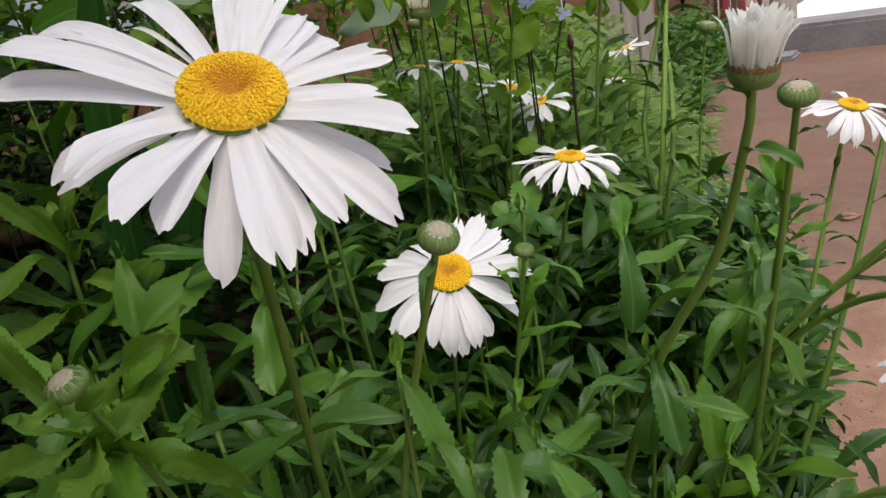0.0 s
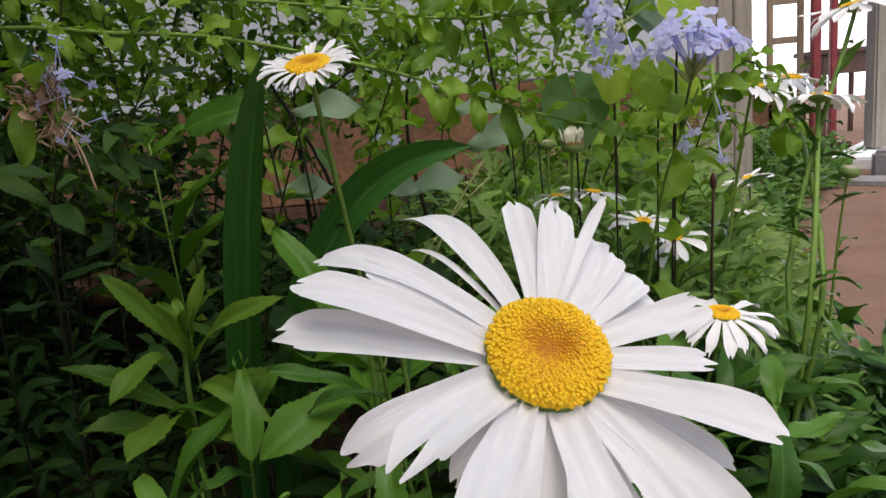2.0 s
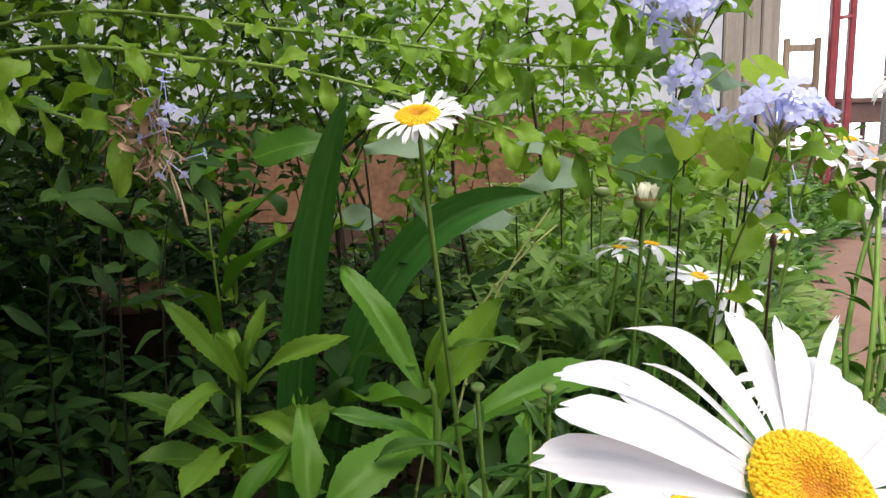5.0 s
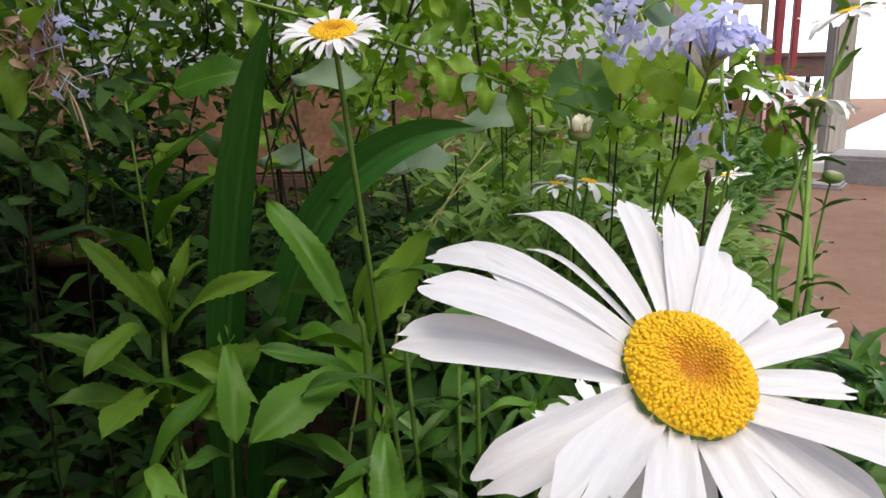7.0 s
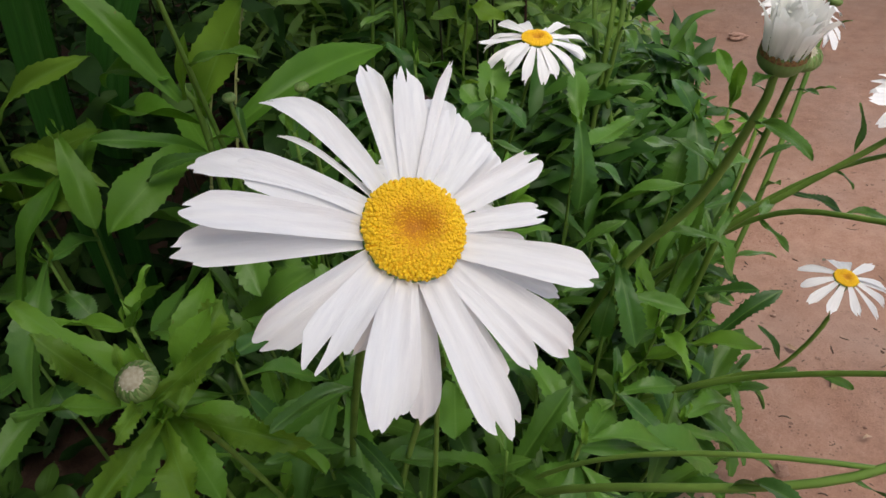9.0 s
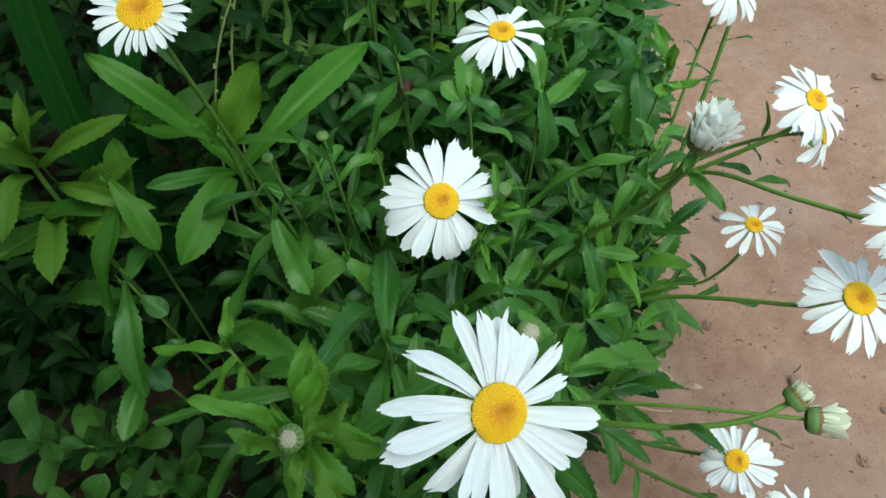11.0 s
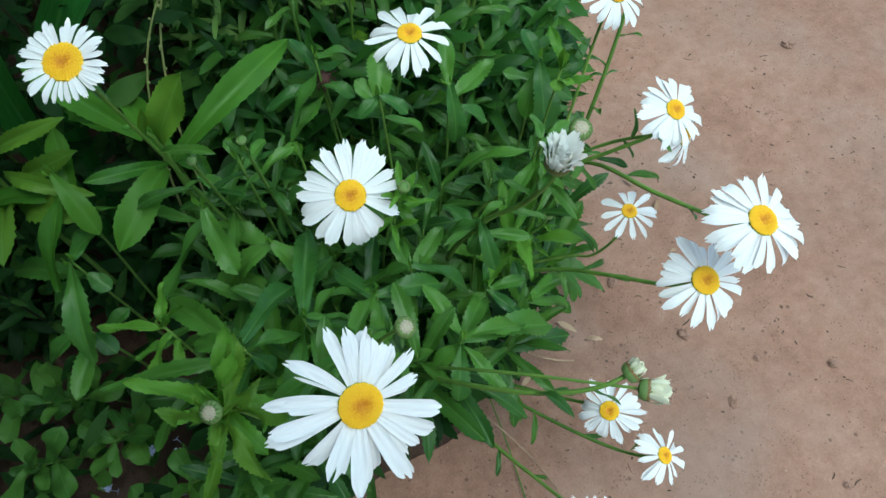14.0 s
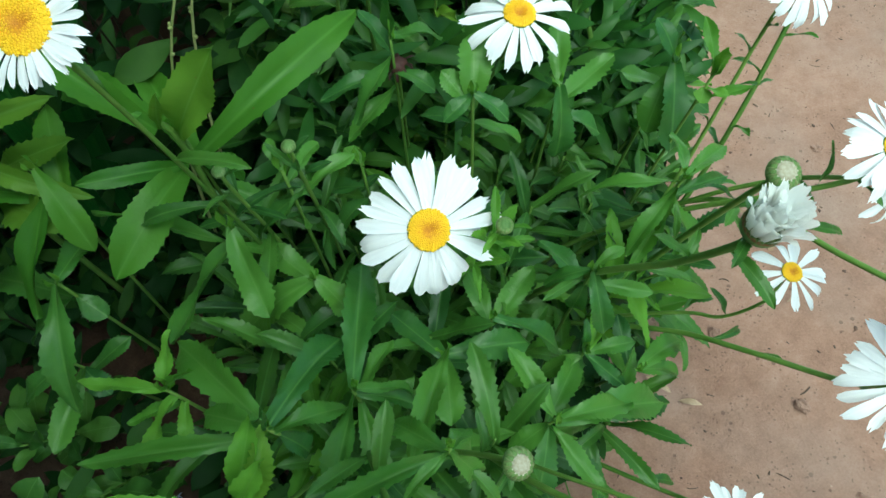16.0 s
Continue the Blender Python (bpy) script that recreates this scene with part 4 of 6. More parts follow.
daisy((0.10, 0.27, 0.02), (0.2885, 0.0575, 0.3041), (0.10, -0.30, 0.95), 0.0400, 0.0118, 22, 8, "white daisy leaning out on a bent stem", thick=0.0018, leaves=5, mid=((0.15, 0.22, 0.12), (0.209, 0.161, 0.200), (0.236, 0.118, 0.246), (0.265, 0.074, 0.284)), length=(0.045, 0.015))
daisy((0.11, 0.25, 0.02), (0.2725, 0.1505, 0.2850), (0.10, -0.15, 0.98), 0.0285, 0.0070, 13, 9, "small white daisy with few petals", thick=0.0013, leaves=3, mid=((0.18, 0.21, 0.13), (0.2325, 0.1775, 0.182), (0.2500, 0.158, 0.205), (0.264, 0.147, 0.250)), length=(0.04, 0.018))
daisy((0.07, 0.20, 0.02), (0.2002, 0.0163, 0.1768), (-0.35, -0.25, 0.90), 0.0310, 0.0088, 22, 10, "low white daisy near the ground", thick=0.0017, leaves=3, mid=(0.14, 0.08, 0.10), length=(0.045, 0.02))
daisy((0.07, 0.20, 0.02), (0.2428, -0.0325, 0.1262), (0.40, -0.25, 0.88), 0.0310, 0.0080, 18, 11, "low white daisy with thin petals close to the earth", thick=0.0017, leaves=3, mid=(0.16, 0.05, 0.09), length=(0.045, 0.02))
daisy((0.05, 0.18, 0.02), (0.1450, -0.0670, 0.1500), (0.0, -0.5, 0.86), 0.0290, 0.0080, 18, 12, "white daisy low at the bed's front edge", thick=0.0017, leaves=3, mid=(0.1, 0.03, 0.09), length=(0.045, 0.02))

opening_daisy((0.12, 0.26, 0.02), (0.1715, 0.1202, 0.4540), (0.02, -0.20, 0.98), 0.0098, 0.024, 31, "half-open white daisy with upright petals", petals=62, flare=0.17, thick=0.0021, leaves=6, mid=((0.125, 0.24, 0.15), (0.143, 0.188, 0.290), (0.164, 0.150, 0.365), (0.170, 0.126, 0.425)), length=(0.055, 0.02))
opening_daisy((0.05, 0.17, 0.02), (0.1800, -0.0010, 0.3520), (0.80, 0.05, 0.45), 0.0078, 0.0105, 32, "half-open cream daisy bud on a thick stem", leaves=4, mid=(0.015, 0.10, 0.31), thick=0.0019, length=(0.06, 0.03), petals=26, kinds=CHUNKY, flare=0.3)
opening_daisy((0.053, 0.17, 0.02), (0.1850, -0.0150, 0.3460), (0.80, -0.50, 0.10), 0.0080, 0.0170, 33, "withering cream daisy head hanging sideways", leaves=0, mid=(0.018, 0.10, 0.305), thick=0.0012, flare=0.4, petals=24, kinds=CHUNKY, length=(0.06, 0.03))
opening_daisy((0.05, 0.46, 0.02), (0.0535, 0.3947, 0.4980), (0.05, -0.05, 1), 0.0080, 0.013, 34, "small cream daisy bud just opening", petals=24, kinds=CHUNKY, flare=0.25, leaves=7, length=(0.06, 0.025))

bud_daisy((-0.03, 0.15, 0.02), (0.0388, 0.0597, 0.4275), (0.25, -0.40, 0.88), 0.0066, 41, "round green daisy bud with pale petal tips", leaves=3, thick=0.0016, mid=(-0.02, 0.125, 0.26), length=(0.05, 0.016), leaf_from=0.6)
rosette = bud_daisy((-0.07, 0.20, 0.02), (-0.0958, 0.0654, 0.3968), (-0.15, -0.35, 0.9), 0.0072, 42, "round green daisy bud among wavy young leaves", leaves=2, mid=(-0.07, 0.11, 0.26), length=(0.06, 0.05), kinds=LANCE_YOUNG, leaf_from=0.35, leaf_to=0.75)
for k, (base, tip, width) in enumerate((((-0.0926, 0.075, 0.3668), (-0.0673, 0.11, 0.3967), 0.017), ((-0.0930, 0.068, 0.3840), (-0.0640, 0.062, 0.410), 0.0115), ((-0.1060, 0.072, 0.3860), (-0.1154, 0.060, 0.4222), 0.014), ((-0.0957, 0.070, 0.3708), (-0.1000, 0.020, 0.3990), 0.012),
                                        ((-0.0963, 0.062, 0.3890), (-0.0982, 0.040, 0.3990), 0.009), ((-0.1034, 0.075, 0.3893), (-0.1025, 0.075, 0.4040), 0.005), ((-0.0946, 0.070, 0.3682), (-0.0820, 0.020, 0.3790), 0.0145), ((-0.0915, 0.080, 0.3594), (-0.0487, 0.050, 0.3633), 0.0133))):
    d = Vector(tip) - Vector(base)
    part("leaf", CURLY[k % 6], rosette, axes(base, d, (0.1, -0.75, 0.65), d.length * 1.06, width / 0.40))
bud_daisy((0.20, 0.25, 0.02), (0.2053, 0.1512, 0.4352), (-0.05, -0.3, 0.95), 0.0080, 43, "flat round daisy bud on a straight stem", thick=0.0020, leaves=7, mid=(0.213, 0.22, 0.22), length=(0.05, 0.02))
bud_daisy((0.05, 0.27, 0.02), (0.0820, 0.1997, 0.3688), (0.1, -0.3, 0.95), 0.0050, 44, "small green bud wrapped in pale young leaves", leaves=14, kinds=LANCE_YOUNG, length=(0.045, 0.022), leaf_from=0.55)
bud_daisy((-0.02, 0.32, 0.02), (-0.0250, 0.2647, 0.4073), (0, -0.1, 1), 0.0040, 45, "tiny green daisy bud", leaves=10, length=(0.06, 0.018), leaf_from=0.5)
bud_daisy((-0.05, 0.31, 0.02), (-0.0647, 0.2569, 0.4110), (0, -0.2, 1), 0.0036, 46, "tiny green daisy bud", leaves=8, length=(0.06, 0.018), leaf_from=0.5)
bud_daisy((0.16, 0.25, 0.02), (0.2173, 0.1964, 0.2452), (0.1, -0.1, 1), 0.0048, 47, "tiny green daisy bud in pale leaves", leaves=12, kinds=LANCE_YOUNG, length=(0.045, 0.02), leaf_from=0.4)
bud_daisy((0.05, 0.60, 0.02), (0.0507, 0.5726, 0.4879), (0, -0.1, 1), 0.0075, 48, "round green daisy bud by the leadwort", leaves=8, length=(0.06, 0.02))

daisy((0.20, 0.27, 0.02), (0.3221, 0.3033, 0.3918), (0.15, -0.3, 0.94), 0.0330, 0.0090, 18, 13, "white daisy on a bare leaning stem", leaves=6, mid=(0.27, 0.26, 0.22), length=(0.03, 0.02), thick=0.0016)
bud_daisy((0.21, 0.26, 0.02), (0.375, 0.345, 0.375), (0.3, 0.1, 0.9), 0.0050, 49, "small bud on a long bare stem over the earth", leaves=11, mid=(0.29, 0.25, 0.24), length=(0.04, 0.016), thick=0.0021)
# ---- daisies farther back ----
for (x, y, z), reach, seed, petals in (((0.125, 0.505, 0.419), 0.034, 61, 20), ((0.153, 0.509, 0.401), 0.034, 62, 16), ((0.046, 0.449, 0.455), 0.027, 63, 12), ((0.297, 0.769, 0.375), 0.034, 64, 18), ((0.331, 0.836, 0.406), 0.034, 65, 16),
                                       ((0.315, 0.66, 0.53), 0.046, 66, 20), ((0.2355, 0.55, 0.5264), 0.0425, 67, 18), ((0.343, 0.60, 0.592), 0.047, 68, 22), ((0.293, 0.55, 0.512), 0.044, 69, 18), ((0.082, 0.500, 0.449), 0.033, 70, 14)):
    tall = reach > 0.043
    root = (0.205 + 0.012 * (seed % 3), 0.40 + 0.015 * (seed % 4), 0.01) if tall else (x - 0.03, y + 0.05, 0.01)
    daisy(root, (x, y, z), (0.25 * math.sin(seed * 2.1), -0.05 + 0.2 * math.sin(seed * 1.3), 0.97), reach * 0.92, reach * 0.21, petals, seed, "white daisy at the back of the bed", droop=-0.02, leaves=14 if tall else 9, length=(0.055, 0.028) if tall else (0.06, 0.03), leaf_from=0.3,
          thick=0.0022 if tall else 0.0016, mid=((0.222 + 0.014 * (seed % 3), 0.425 + 0.012 * (seed % 4), 0.2), (0.236 + 0.009 * (seed % 4), 0.450 + 0.012 * (seed % 3), 0.37)) if tall else None)

# ---- leafy shoots of the clump ----
def canopy(x, y):
    """How high the leaves stand over a place in the bed."""
    h = 0.335 - 0.03 * abs(x + 0.05)
    h -= max(0.0, x - 0.05) * 0.55
    h -= max(0.0, 0.16 - y) * 0.55
    return max(0.09, h)


sg = random.Random(5)
made = []
tries = 0
while len(made) < 100 and tries < 6000:
    tries += 1
    x, y = sg.uniform(-0.42, 0.42), sg.uniform(0.0, 0.72)
    if x > bed_edge(y) - 0.03 or any((x - a) ** 2 + (y - b_) ** 2 < 0.038**2 for a, b_ in made):
        continue
    if (x < -0.12 and y < 0.03) or x < -0.14 or (x < -0.05 and y > 0.36):
        continue
    made.append((x, y))
    h = canopy(x, y) * sg.uniform(0.5, 0.84) * (1.12 if y > 0.45 else 1.0)
    lean = Vector((x - 0.02, y - 0.30, 0)) * 0.16
    young = sg.random() < (0.7 if y > 0.42 and x > -0.02 else 0.16)
    shoot((x - lean.x, y - lean.y, 0.012), (x + lean.x * 0.6 + sg.uniform(-0.015, 0.015), y + lean.y * 0.6 + sg.uniform(-0.015, 0.015), h), sg.randint(9, 13), (sg.uniform(0.085, 0.11), 0.06), sg,
          LANCE_YOUNG if young else LANCE, "pale young leafy daisy shoot" if young else "leafy green daisy shoot with toothed leaves")


# ---- leafy shoots whose leaves can be told apart ----
def leafy(kinds, root, top, leaves):
    """A shoot whose leaves are given one by one: place on the stem, heading, pitch in degrees, length and width in cm."""
    g = random.Random(round((top[0] * 7 + top[1] * 13) * 1e4))
    root, top = Vector((*root, 0.012)), Vector(top)
    label = {id(WIDE): "upright daisy shoot with broad bright leaves", id(LANCE_YOUNG): "pale young daisy shoot with toothed leaves"}.get(id(kinds), "dark green daisy shoot with long toothed leaves")
    flat = WIDE_FLAT if kinds is WIDE else YOUNG_FLAT if kinds is LANCE_YOUNG else LANCE_FLAT
    plant = thing("daisy_shoot", root, label, "leafy shoot", "leafy daisy shoots")
    curve = [root.lerp(top, i / 8) for i in range(9)]
    part("stem", mesh("stem", *tube(curve, lambda t: 0.0018 - 0.0007 * t, 7), STEM), plant)
    for s, heading, pitch, length, width in leaves:
        a, e = radians(heading), radians(pitch + 7)
        d = Vector((math.cos(a) * math.cos(e), math.sin(a) * math.cos(e), math.sin(e)))
        me = g.choice(flat)
        ratio = 0.285 if kinds is WIDE else 0.225
        part("leaf", me, plant, axes(root.lerp(top, s), d, (0, 0, 1), length / 100 * 1.05, width / 100 / ratio, g.uniform(-0.25, 0.25)))
    for k in range(3):
        a = g.uniform(0, 6.28)
        part("leaf", g.choice(LANCE_YOUNG), plant, axes(top - Vector((0, 0, 0.004)), (math.cos(a) * 0.5, math.sin(a) * 0.5, 1), (math.cos(a), math.sin(a), 0.4), g.uniform(0.014, 0.024), None))


def arched_leaf(plant, base, tip, width, arch, mat, seed, teeth=0.13, face=(0.05, -0.6, 0.8)):
    """One leaf from base to tip that arches towards its face."""
    g = random.Random(seed)
    chord = Vector(tip) - Vector(base)
    ratio = width / chord.length
    verts, faces = leaf_shape(g, ratio, teeth=teeth, n=60, bend=0.0, fold=0.5, wave=0.045, widest=0.6, sharp=1.45, stalk=0.34, rows=3, twist=g.uniform(-0.25, 0.25))
    verts = [(x, y, z + arch * 4 * y * (1 - y)) for x, y, z in verts]
    part("leaf", mesh("leaf", verts, faces, mat), plant, axes(base, chord, face, chord.length))


leafy(WIDE, (-0.091, 0.352), (-0.091, 0.322, 0.375), ((0.9, 12, -47, 3.9, 2.4), (0.85, 108, 5, 11.1, 2.2), (0.97, 129, -10, 13.4, 2.4)))
broad = thing("daisy_shoot", (-0.105, 0.340, 0.012), "upright daisy shoot with broad bright leaves", "leafy shoot", "leafy daisy shoots")
part("stem", mesh("stem", *tube(smooth([(-0.105, 0.340, 0.012), (-0.0926, 0.3180, 0.3438), (-0.0991, 0.3180, 0.3983)]), lambda t: 0.0030 - 0.0012 * t, 7), STEM), broad)
for k, (base, tip, width, arch, mat) in enumerate((((-0.1016, 0.3180, 0.3869), (-0.1576, 0.3520, 0.4612), 0.0200, 0.08, BROAD), ((-0.0929, 0.3180, 0.3771), (-0.0480, 0.3117, 0.4475), 0.0269, 0.05, FRESH), ((-0.1063, 0.3180, 0.4023), (-0.1604, 0.3823, 0.3771), 0.0136, 0.16, BROAD), ((-0.0904, 0.3180, 0.3517), (0.0393, 0.3921, 0.3728), 0.0252, 0.14, BROAD), ((-0.1001, 0.3180, 0.3438), (-0.1532, 0.2515, 0.3385), 0.0287, 0.22, BROAD), ((-0.0962, 0.3180, 0.3478), (-0.1579, 0.3000, 0.3778), 0.0128, 0.12, BROAD), ((-0.0997, 0.3180, 0.3868), (-0.0850, 0.3000, 0.4351), 0.0072, 0.04, FRESH))):
    arched_leaf(broad, base, tip, width, arch, mat, 840 + k, 0.07)
leafy(WIDE, (-0.205, 0.347), (-0.185, 0.327, 0.370), ((1.0, -67, -41, 6.1, 2.0), (0.95, -127, -35, 9.2, 2.2), (0.9, 158, 5, 7.2, 2.3), (0.85, 88, 35, 7.6, 1.9)))
leafy(LANCE, (0.055, 0.383), (0.055, 0.363, 0.370), ((1.0, 20, -26, 4.6, 1.7), (0.95, -147, -36, 5.4, 1.8), (0.9, -175, -4, 5.6, 1.5), (0.85, -150, -18, 5.3, 1.7), (1.0, 19, 82, 3.0, 1.3), (0.9, -35, -7, 3.3, 1.5), (0.95, 128, 51, 3.6, 1.2)))
leafy(LANCE, (-0.035, 0.304), (-0.035, 0.274, 0.375), ((1.0, 103, 12, 2.3, 0.8), (0.95, 52, 5, 4.0, 1.0), (0.9, -178, -35, 5.0, 1.5), (0.9, 24, 2, 4.8, 1.3), (0.85, -162, -85, 2.1, 1.3), (0.8, 150, 28, 5.8, 1.2), (0.9, -174, -41, 2.8, 1.3)))
leafy(LANCE, (0.013, 0.316), (0.013, 0.296, 0.330), ((1.0, 119, 0, 1.7, 1.3), (0.9, 154, -12, 4.1, 1.5), (0.85, -156, -4, 3.5, 1.7)))
leafy(LANCE, (-0.079, 0.298), (-0.079, 0.268, 0.340), ((1.0, -83, -40, 6.2, 2.0), (0.95, -152, -37, 8.9, 1.7), (0.9, -5, -37, 2.9, 1.6), (0.9, 149, 1, 10.9, 1.1), (0.85, -117, -43, 1.6, 1.6)))
leafy(LANCE, (-0.079, 0.184), (-0.079, 0.134, 0.335), ((0.9, 173, -1, 11.6, 1.4), (1.0, 144, -27, 5.5, 1.6), (0.97, 123, -19, 10.9, 2.1), (1.0, 51, -17, 8.8, 2.0), (0.95, 15, -21, 5.2, 1.4), (1.0, -43, 79, 4.6, 0.9), (0.9, -33, -49, 3.0, 1.6), (0.85, -143, -18, 5.2, 1.6)))
leafy(LANCE_YOUNG, (-0.133, 0.206), (-0.133, 0.176, 0.330), ((1.0, 158, -11, 5.2, 0.9), (1.0, 72, 36, 3.4, 1.0), (0.95, -147, -31, 4.7, 0.9), (0.9, -103, -17, 2.8, 0.9), (1.0, -7, 56, 3.6, 0.5), (0.9, -171, 3, 3.5, 0.8)))
leafy(LANCE, (-0.027, 0.267), (-0.037, 0.237, 0.300), ((1.0, -175, -28, 8.4, 2.3), (1.0, -55, -36, 3.4, 2.0), (0.9, 127, 10, 5.0, 1.8)))
leafy(LANCE, (-0.030, 0.190), (-0.030, 0.150, 0.310), ((1.0, 75, -17, 10.4, 2.2), (1.0, 3, -35, 5.2, 1.1), (0.95, -12, -20, 4.4, 1.2), (0.95, -129, -42, 8.3, 1.7), (0.9, 52, -12, 4.8, 1.1), (0.9, 69, -23, 5.2, 1.7), (0.85, -89, -23, 6.5, 1.7)))
leafy(LANCE, (0.034, 0.202), (0.034, 0.172, 0.270), ((1.0, -117, 37, 10.0, 1.5), (0.95, -4, -6, 6.4, 2.2), (0.9, 121, -5, 5.2, 1.8), (0.9, -102, -5, 4.6, 2.0), (0.85, -9, -19, 3.5, 1.7)))
leafy(LANCE, (0.074, 0.152), (0.094, 0.112, 0.240), ((1.0, 108, 20, 5.7, 1.7), (1.0, 1, -16, 7.2, 1.7), (0.97, 2, -24, 10.6, 2.4), (0.9, -113, -29, 5.7, 2.0), (0.9, -168, -28, 3.7, 1.8), (0.9, -66, -26, 6.1, 1.4), (0.85, 45, -5, 6.8, 1.7)))
leafy(LANCE, (0.073, 0.220), (0.073, 0.190, 0.260), ((1.0, -20, -32, 7.5, 1.6), (0.9, 36, 5, 5.3, 1.7), (0.9, 93, 6, 4.5, 1.5)))
leafy(LANCE, (0.136, 0.189), (0.136, 0.159, 0.215), ((1.0, -2, -7, 4.0, 1.3), (1.0, -47, -37, 4.1, 1.2), (0.95, 178, -23, 3.7, 1.3), (1.0, 70, 59, 2.9, 0.6), (0.9, -120, -47, 3.4, 1.3)))
leafy(LANCE, (0.155, 0.180), (0.175, 0.140, 0.200), ((1.0, 24, -10, 5.5, 2.0), (0.9, -1, -21, 5.8, 1.5), (0.9, 83, 11, 4.4, 1.3)))
leafy(LANCE, (0.132, 0.217), (0.142, 0.187, 0.300), ((1.0, 162, -29, 4.1, 1.1), (1.0, -91, -51, 5.1, 1.4), (0.9, -21, -13, 4.9, 1.2), (0.9, -137, -66, 3.4, 1.5), (1.0, 20, 24, 2.5, 0.9), (0.9, 109, -1, 4.7, 1.5)))
leafy(LANCE, (0.186, 0.260), (0.216, 0.220, 0.330), ((0.97, 156, -9, 6.8, 1.1), (1.0, 79, 17, 3.3, 0.9), (1.0, 26, -13, 4.4, 1.3), (0.95, -151, -38, 5.6, 1.4), (0.9, -57, -49, 5.0, 1.8), (0.95, -152, -71, 4.7, 1.2), (0.9, 6, 2, 5.3, 1.0)))
leafy(LANCE, (0.248, 0.364), (0.268, 0.334, 0.300), ((1.0, -103, -48, 6.8, 2.7), (0.95, -136, -48, 4.8, 2.3), (0.9, -50, -2, 4.3, 1.5), (1.0, 105, 56, 3.6, 1.7), (0.9, 139, -2, 3.4, 1.7)))
leafy(LANCE, (0.158, 0.356), (0.168, 0.326, 0.320), ((1.0, -89, -62, 6.8, 2.1), (0.95, 136, -46, 3.4, 1.9), (0.9, -27, -27, 4.3, 1.9), (1.0, 75, 26, 4.6, 1.7), (0.9, 26, 1, 6.6, 1.8)))
leafy(LANCE, (0.096, 0.326), (0.096, 0.306, 0.360), ((1.0, -41, -19, 3.0, 1.3), (1.0, -157, -23, 2.6, 1.3), (0.95, 67, 49, 4.9, 2.3), (0.95, 125, 33, 3.2, 1.5), (0.9, -10, -21, 4.3, 1.2), (0.9, 147, 7, 4.1, 1.2)))
leafy(LANCE_YOUNG, (0.235, 0.316), (0.265, 0.286, 0.340), ((1.0, 88, 52, 3.8, 0.9), (1.0, -114, 68, 3.2, 1.0), (0.95, -63, 20, 1.9, 0.8), (0.95, -129, -20, 1.1, 1.2), (0.9, -19, 18, 4.2, 0.7)))
leafy(LANCE, (-0.204, 0.311), (-0.204, 0.281, 0.310), ((1.0, -102, -26, 9.2, 2.3), (0.9, -171, -20, 5.8, 2.0), (0.9, -47, -25, 2.4, 1.6), (0.85, 145, 3, 9.4, 2.1), (1.0, 61, -14, 4.2, 1.7)))
leafy(LANCE, (-0.227, 0.282), (-0.227, 0.252, 0.250), ((1.0, -166, -21, 5.7, 1.6), (0.9, -61, -13, 2.8, 1.7), (0.9, -114, -6, 6.1, 1.8), (0.85, 24, 9, 3.7, 1.6)))
tufted = thing("daisy_shoot", (-0.236, 0.384, 0.012), "pale leafy daisy shoot with a tuft of upright leaves", "leafy shoot", "leafy daisy shoots")
part("stem", mesh("stem", *tube(smooth([(-0.236, 0.384, 0.012), (-0.2448, 0.3740, 0.2956), (-0.2416, 0.3740, 0.3967)]), lambda t: 0.0030 - 0.0012 * t, 7), STEM), tufted)
# base, tip, width and arch of each leaf
TUFT = (
    ((-0.2400, 0.3740, 0.3681), (-0.2822, 0.3440, 0.4420), 0.0138, 0.04), ((-0.2370, 0.3740, 0.3636), (-0.1492, 0.3340, 0.4174), 0.0140, 0.10), ((-0.2366, 0.3740, 0.3813), (-0.2167, 0.3740, 0.4347), 0.0104, 0.05), ((-0.2429, 0.3740, 0.3836), (-0.2521, 0.3640, 0.4125), 0.0113, 0.08),
    ((-0.2403, 0.3740, 0.3879), (-0.2492, 0.3840, 0.4100), 0.0088, 0.05), ((-0.2275, 0.3740, 0.4007), (-0.2046, 0.3640, 0.4189), 0.0055, 0.10), ((-0.2403, 0.3740, 0.3659), (-0.2287, 0.3620, 0.4075), 0.0139, 0.06),
)
WHORL = (
    ((-0.2470, 0.3740, 0.3187), (-0.3095, 0.3240, 0.3822), 0.0160, 0.08), ((-0.2497, 0.3740, 0.3585), (-0.2731, 0.3140, 0.3548), 0.0182, 0.26), ((-0.2376, 0.3740, 0.3390), (-0.1668, 0.3240, 0.3314), 0.0145, 0.26), ((-0.2356, 0.3740, 0.3231), (-0.1643, 0.3540, 0.3583), 0.0174, 0.10),
    ((-0.2441, 0.3740, 0.3025), (-0.2992, 0.3140, 0.3362), 0.0206, 0.10), ((-0.2468, 0.3740, 0.2979), (-0.2512, 0.2840, 0.3271), 0.0260, 0.20), ((-0.2414, 0.3740, 0.2979), (-0.1810, 0.3040, 0.3317), 0.0258, 0.15), ((-0.2383, 0.3740, 0.3636), (-0.2471, 0.3440, 0.4168), 0.0103, 0.05),
)
for k, (base, tip, width, arch) in enumerate(TUFT + WHORL):
    arched_leaf(tufted, base, tip, width, arch, FRESH, 800 + k)
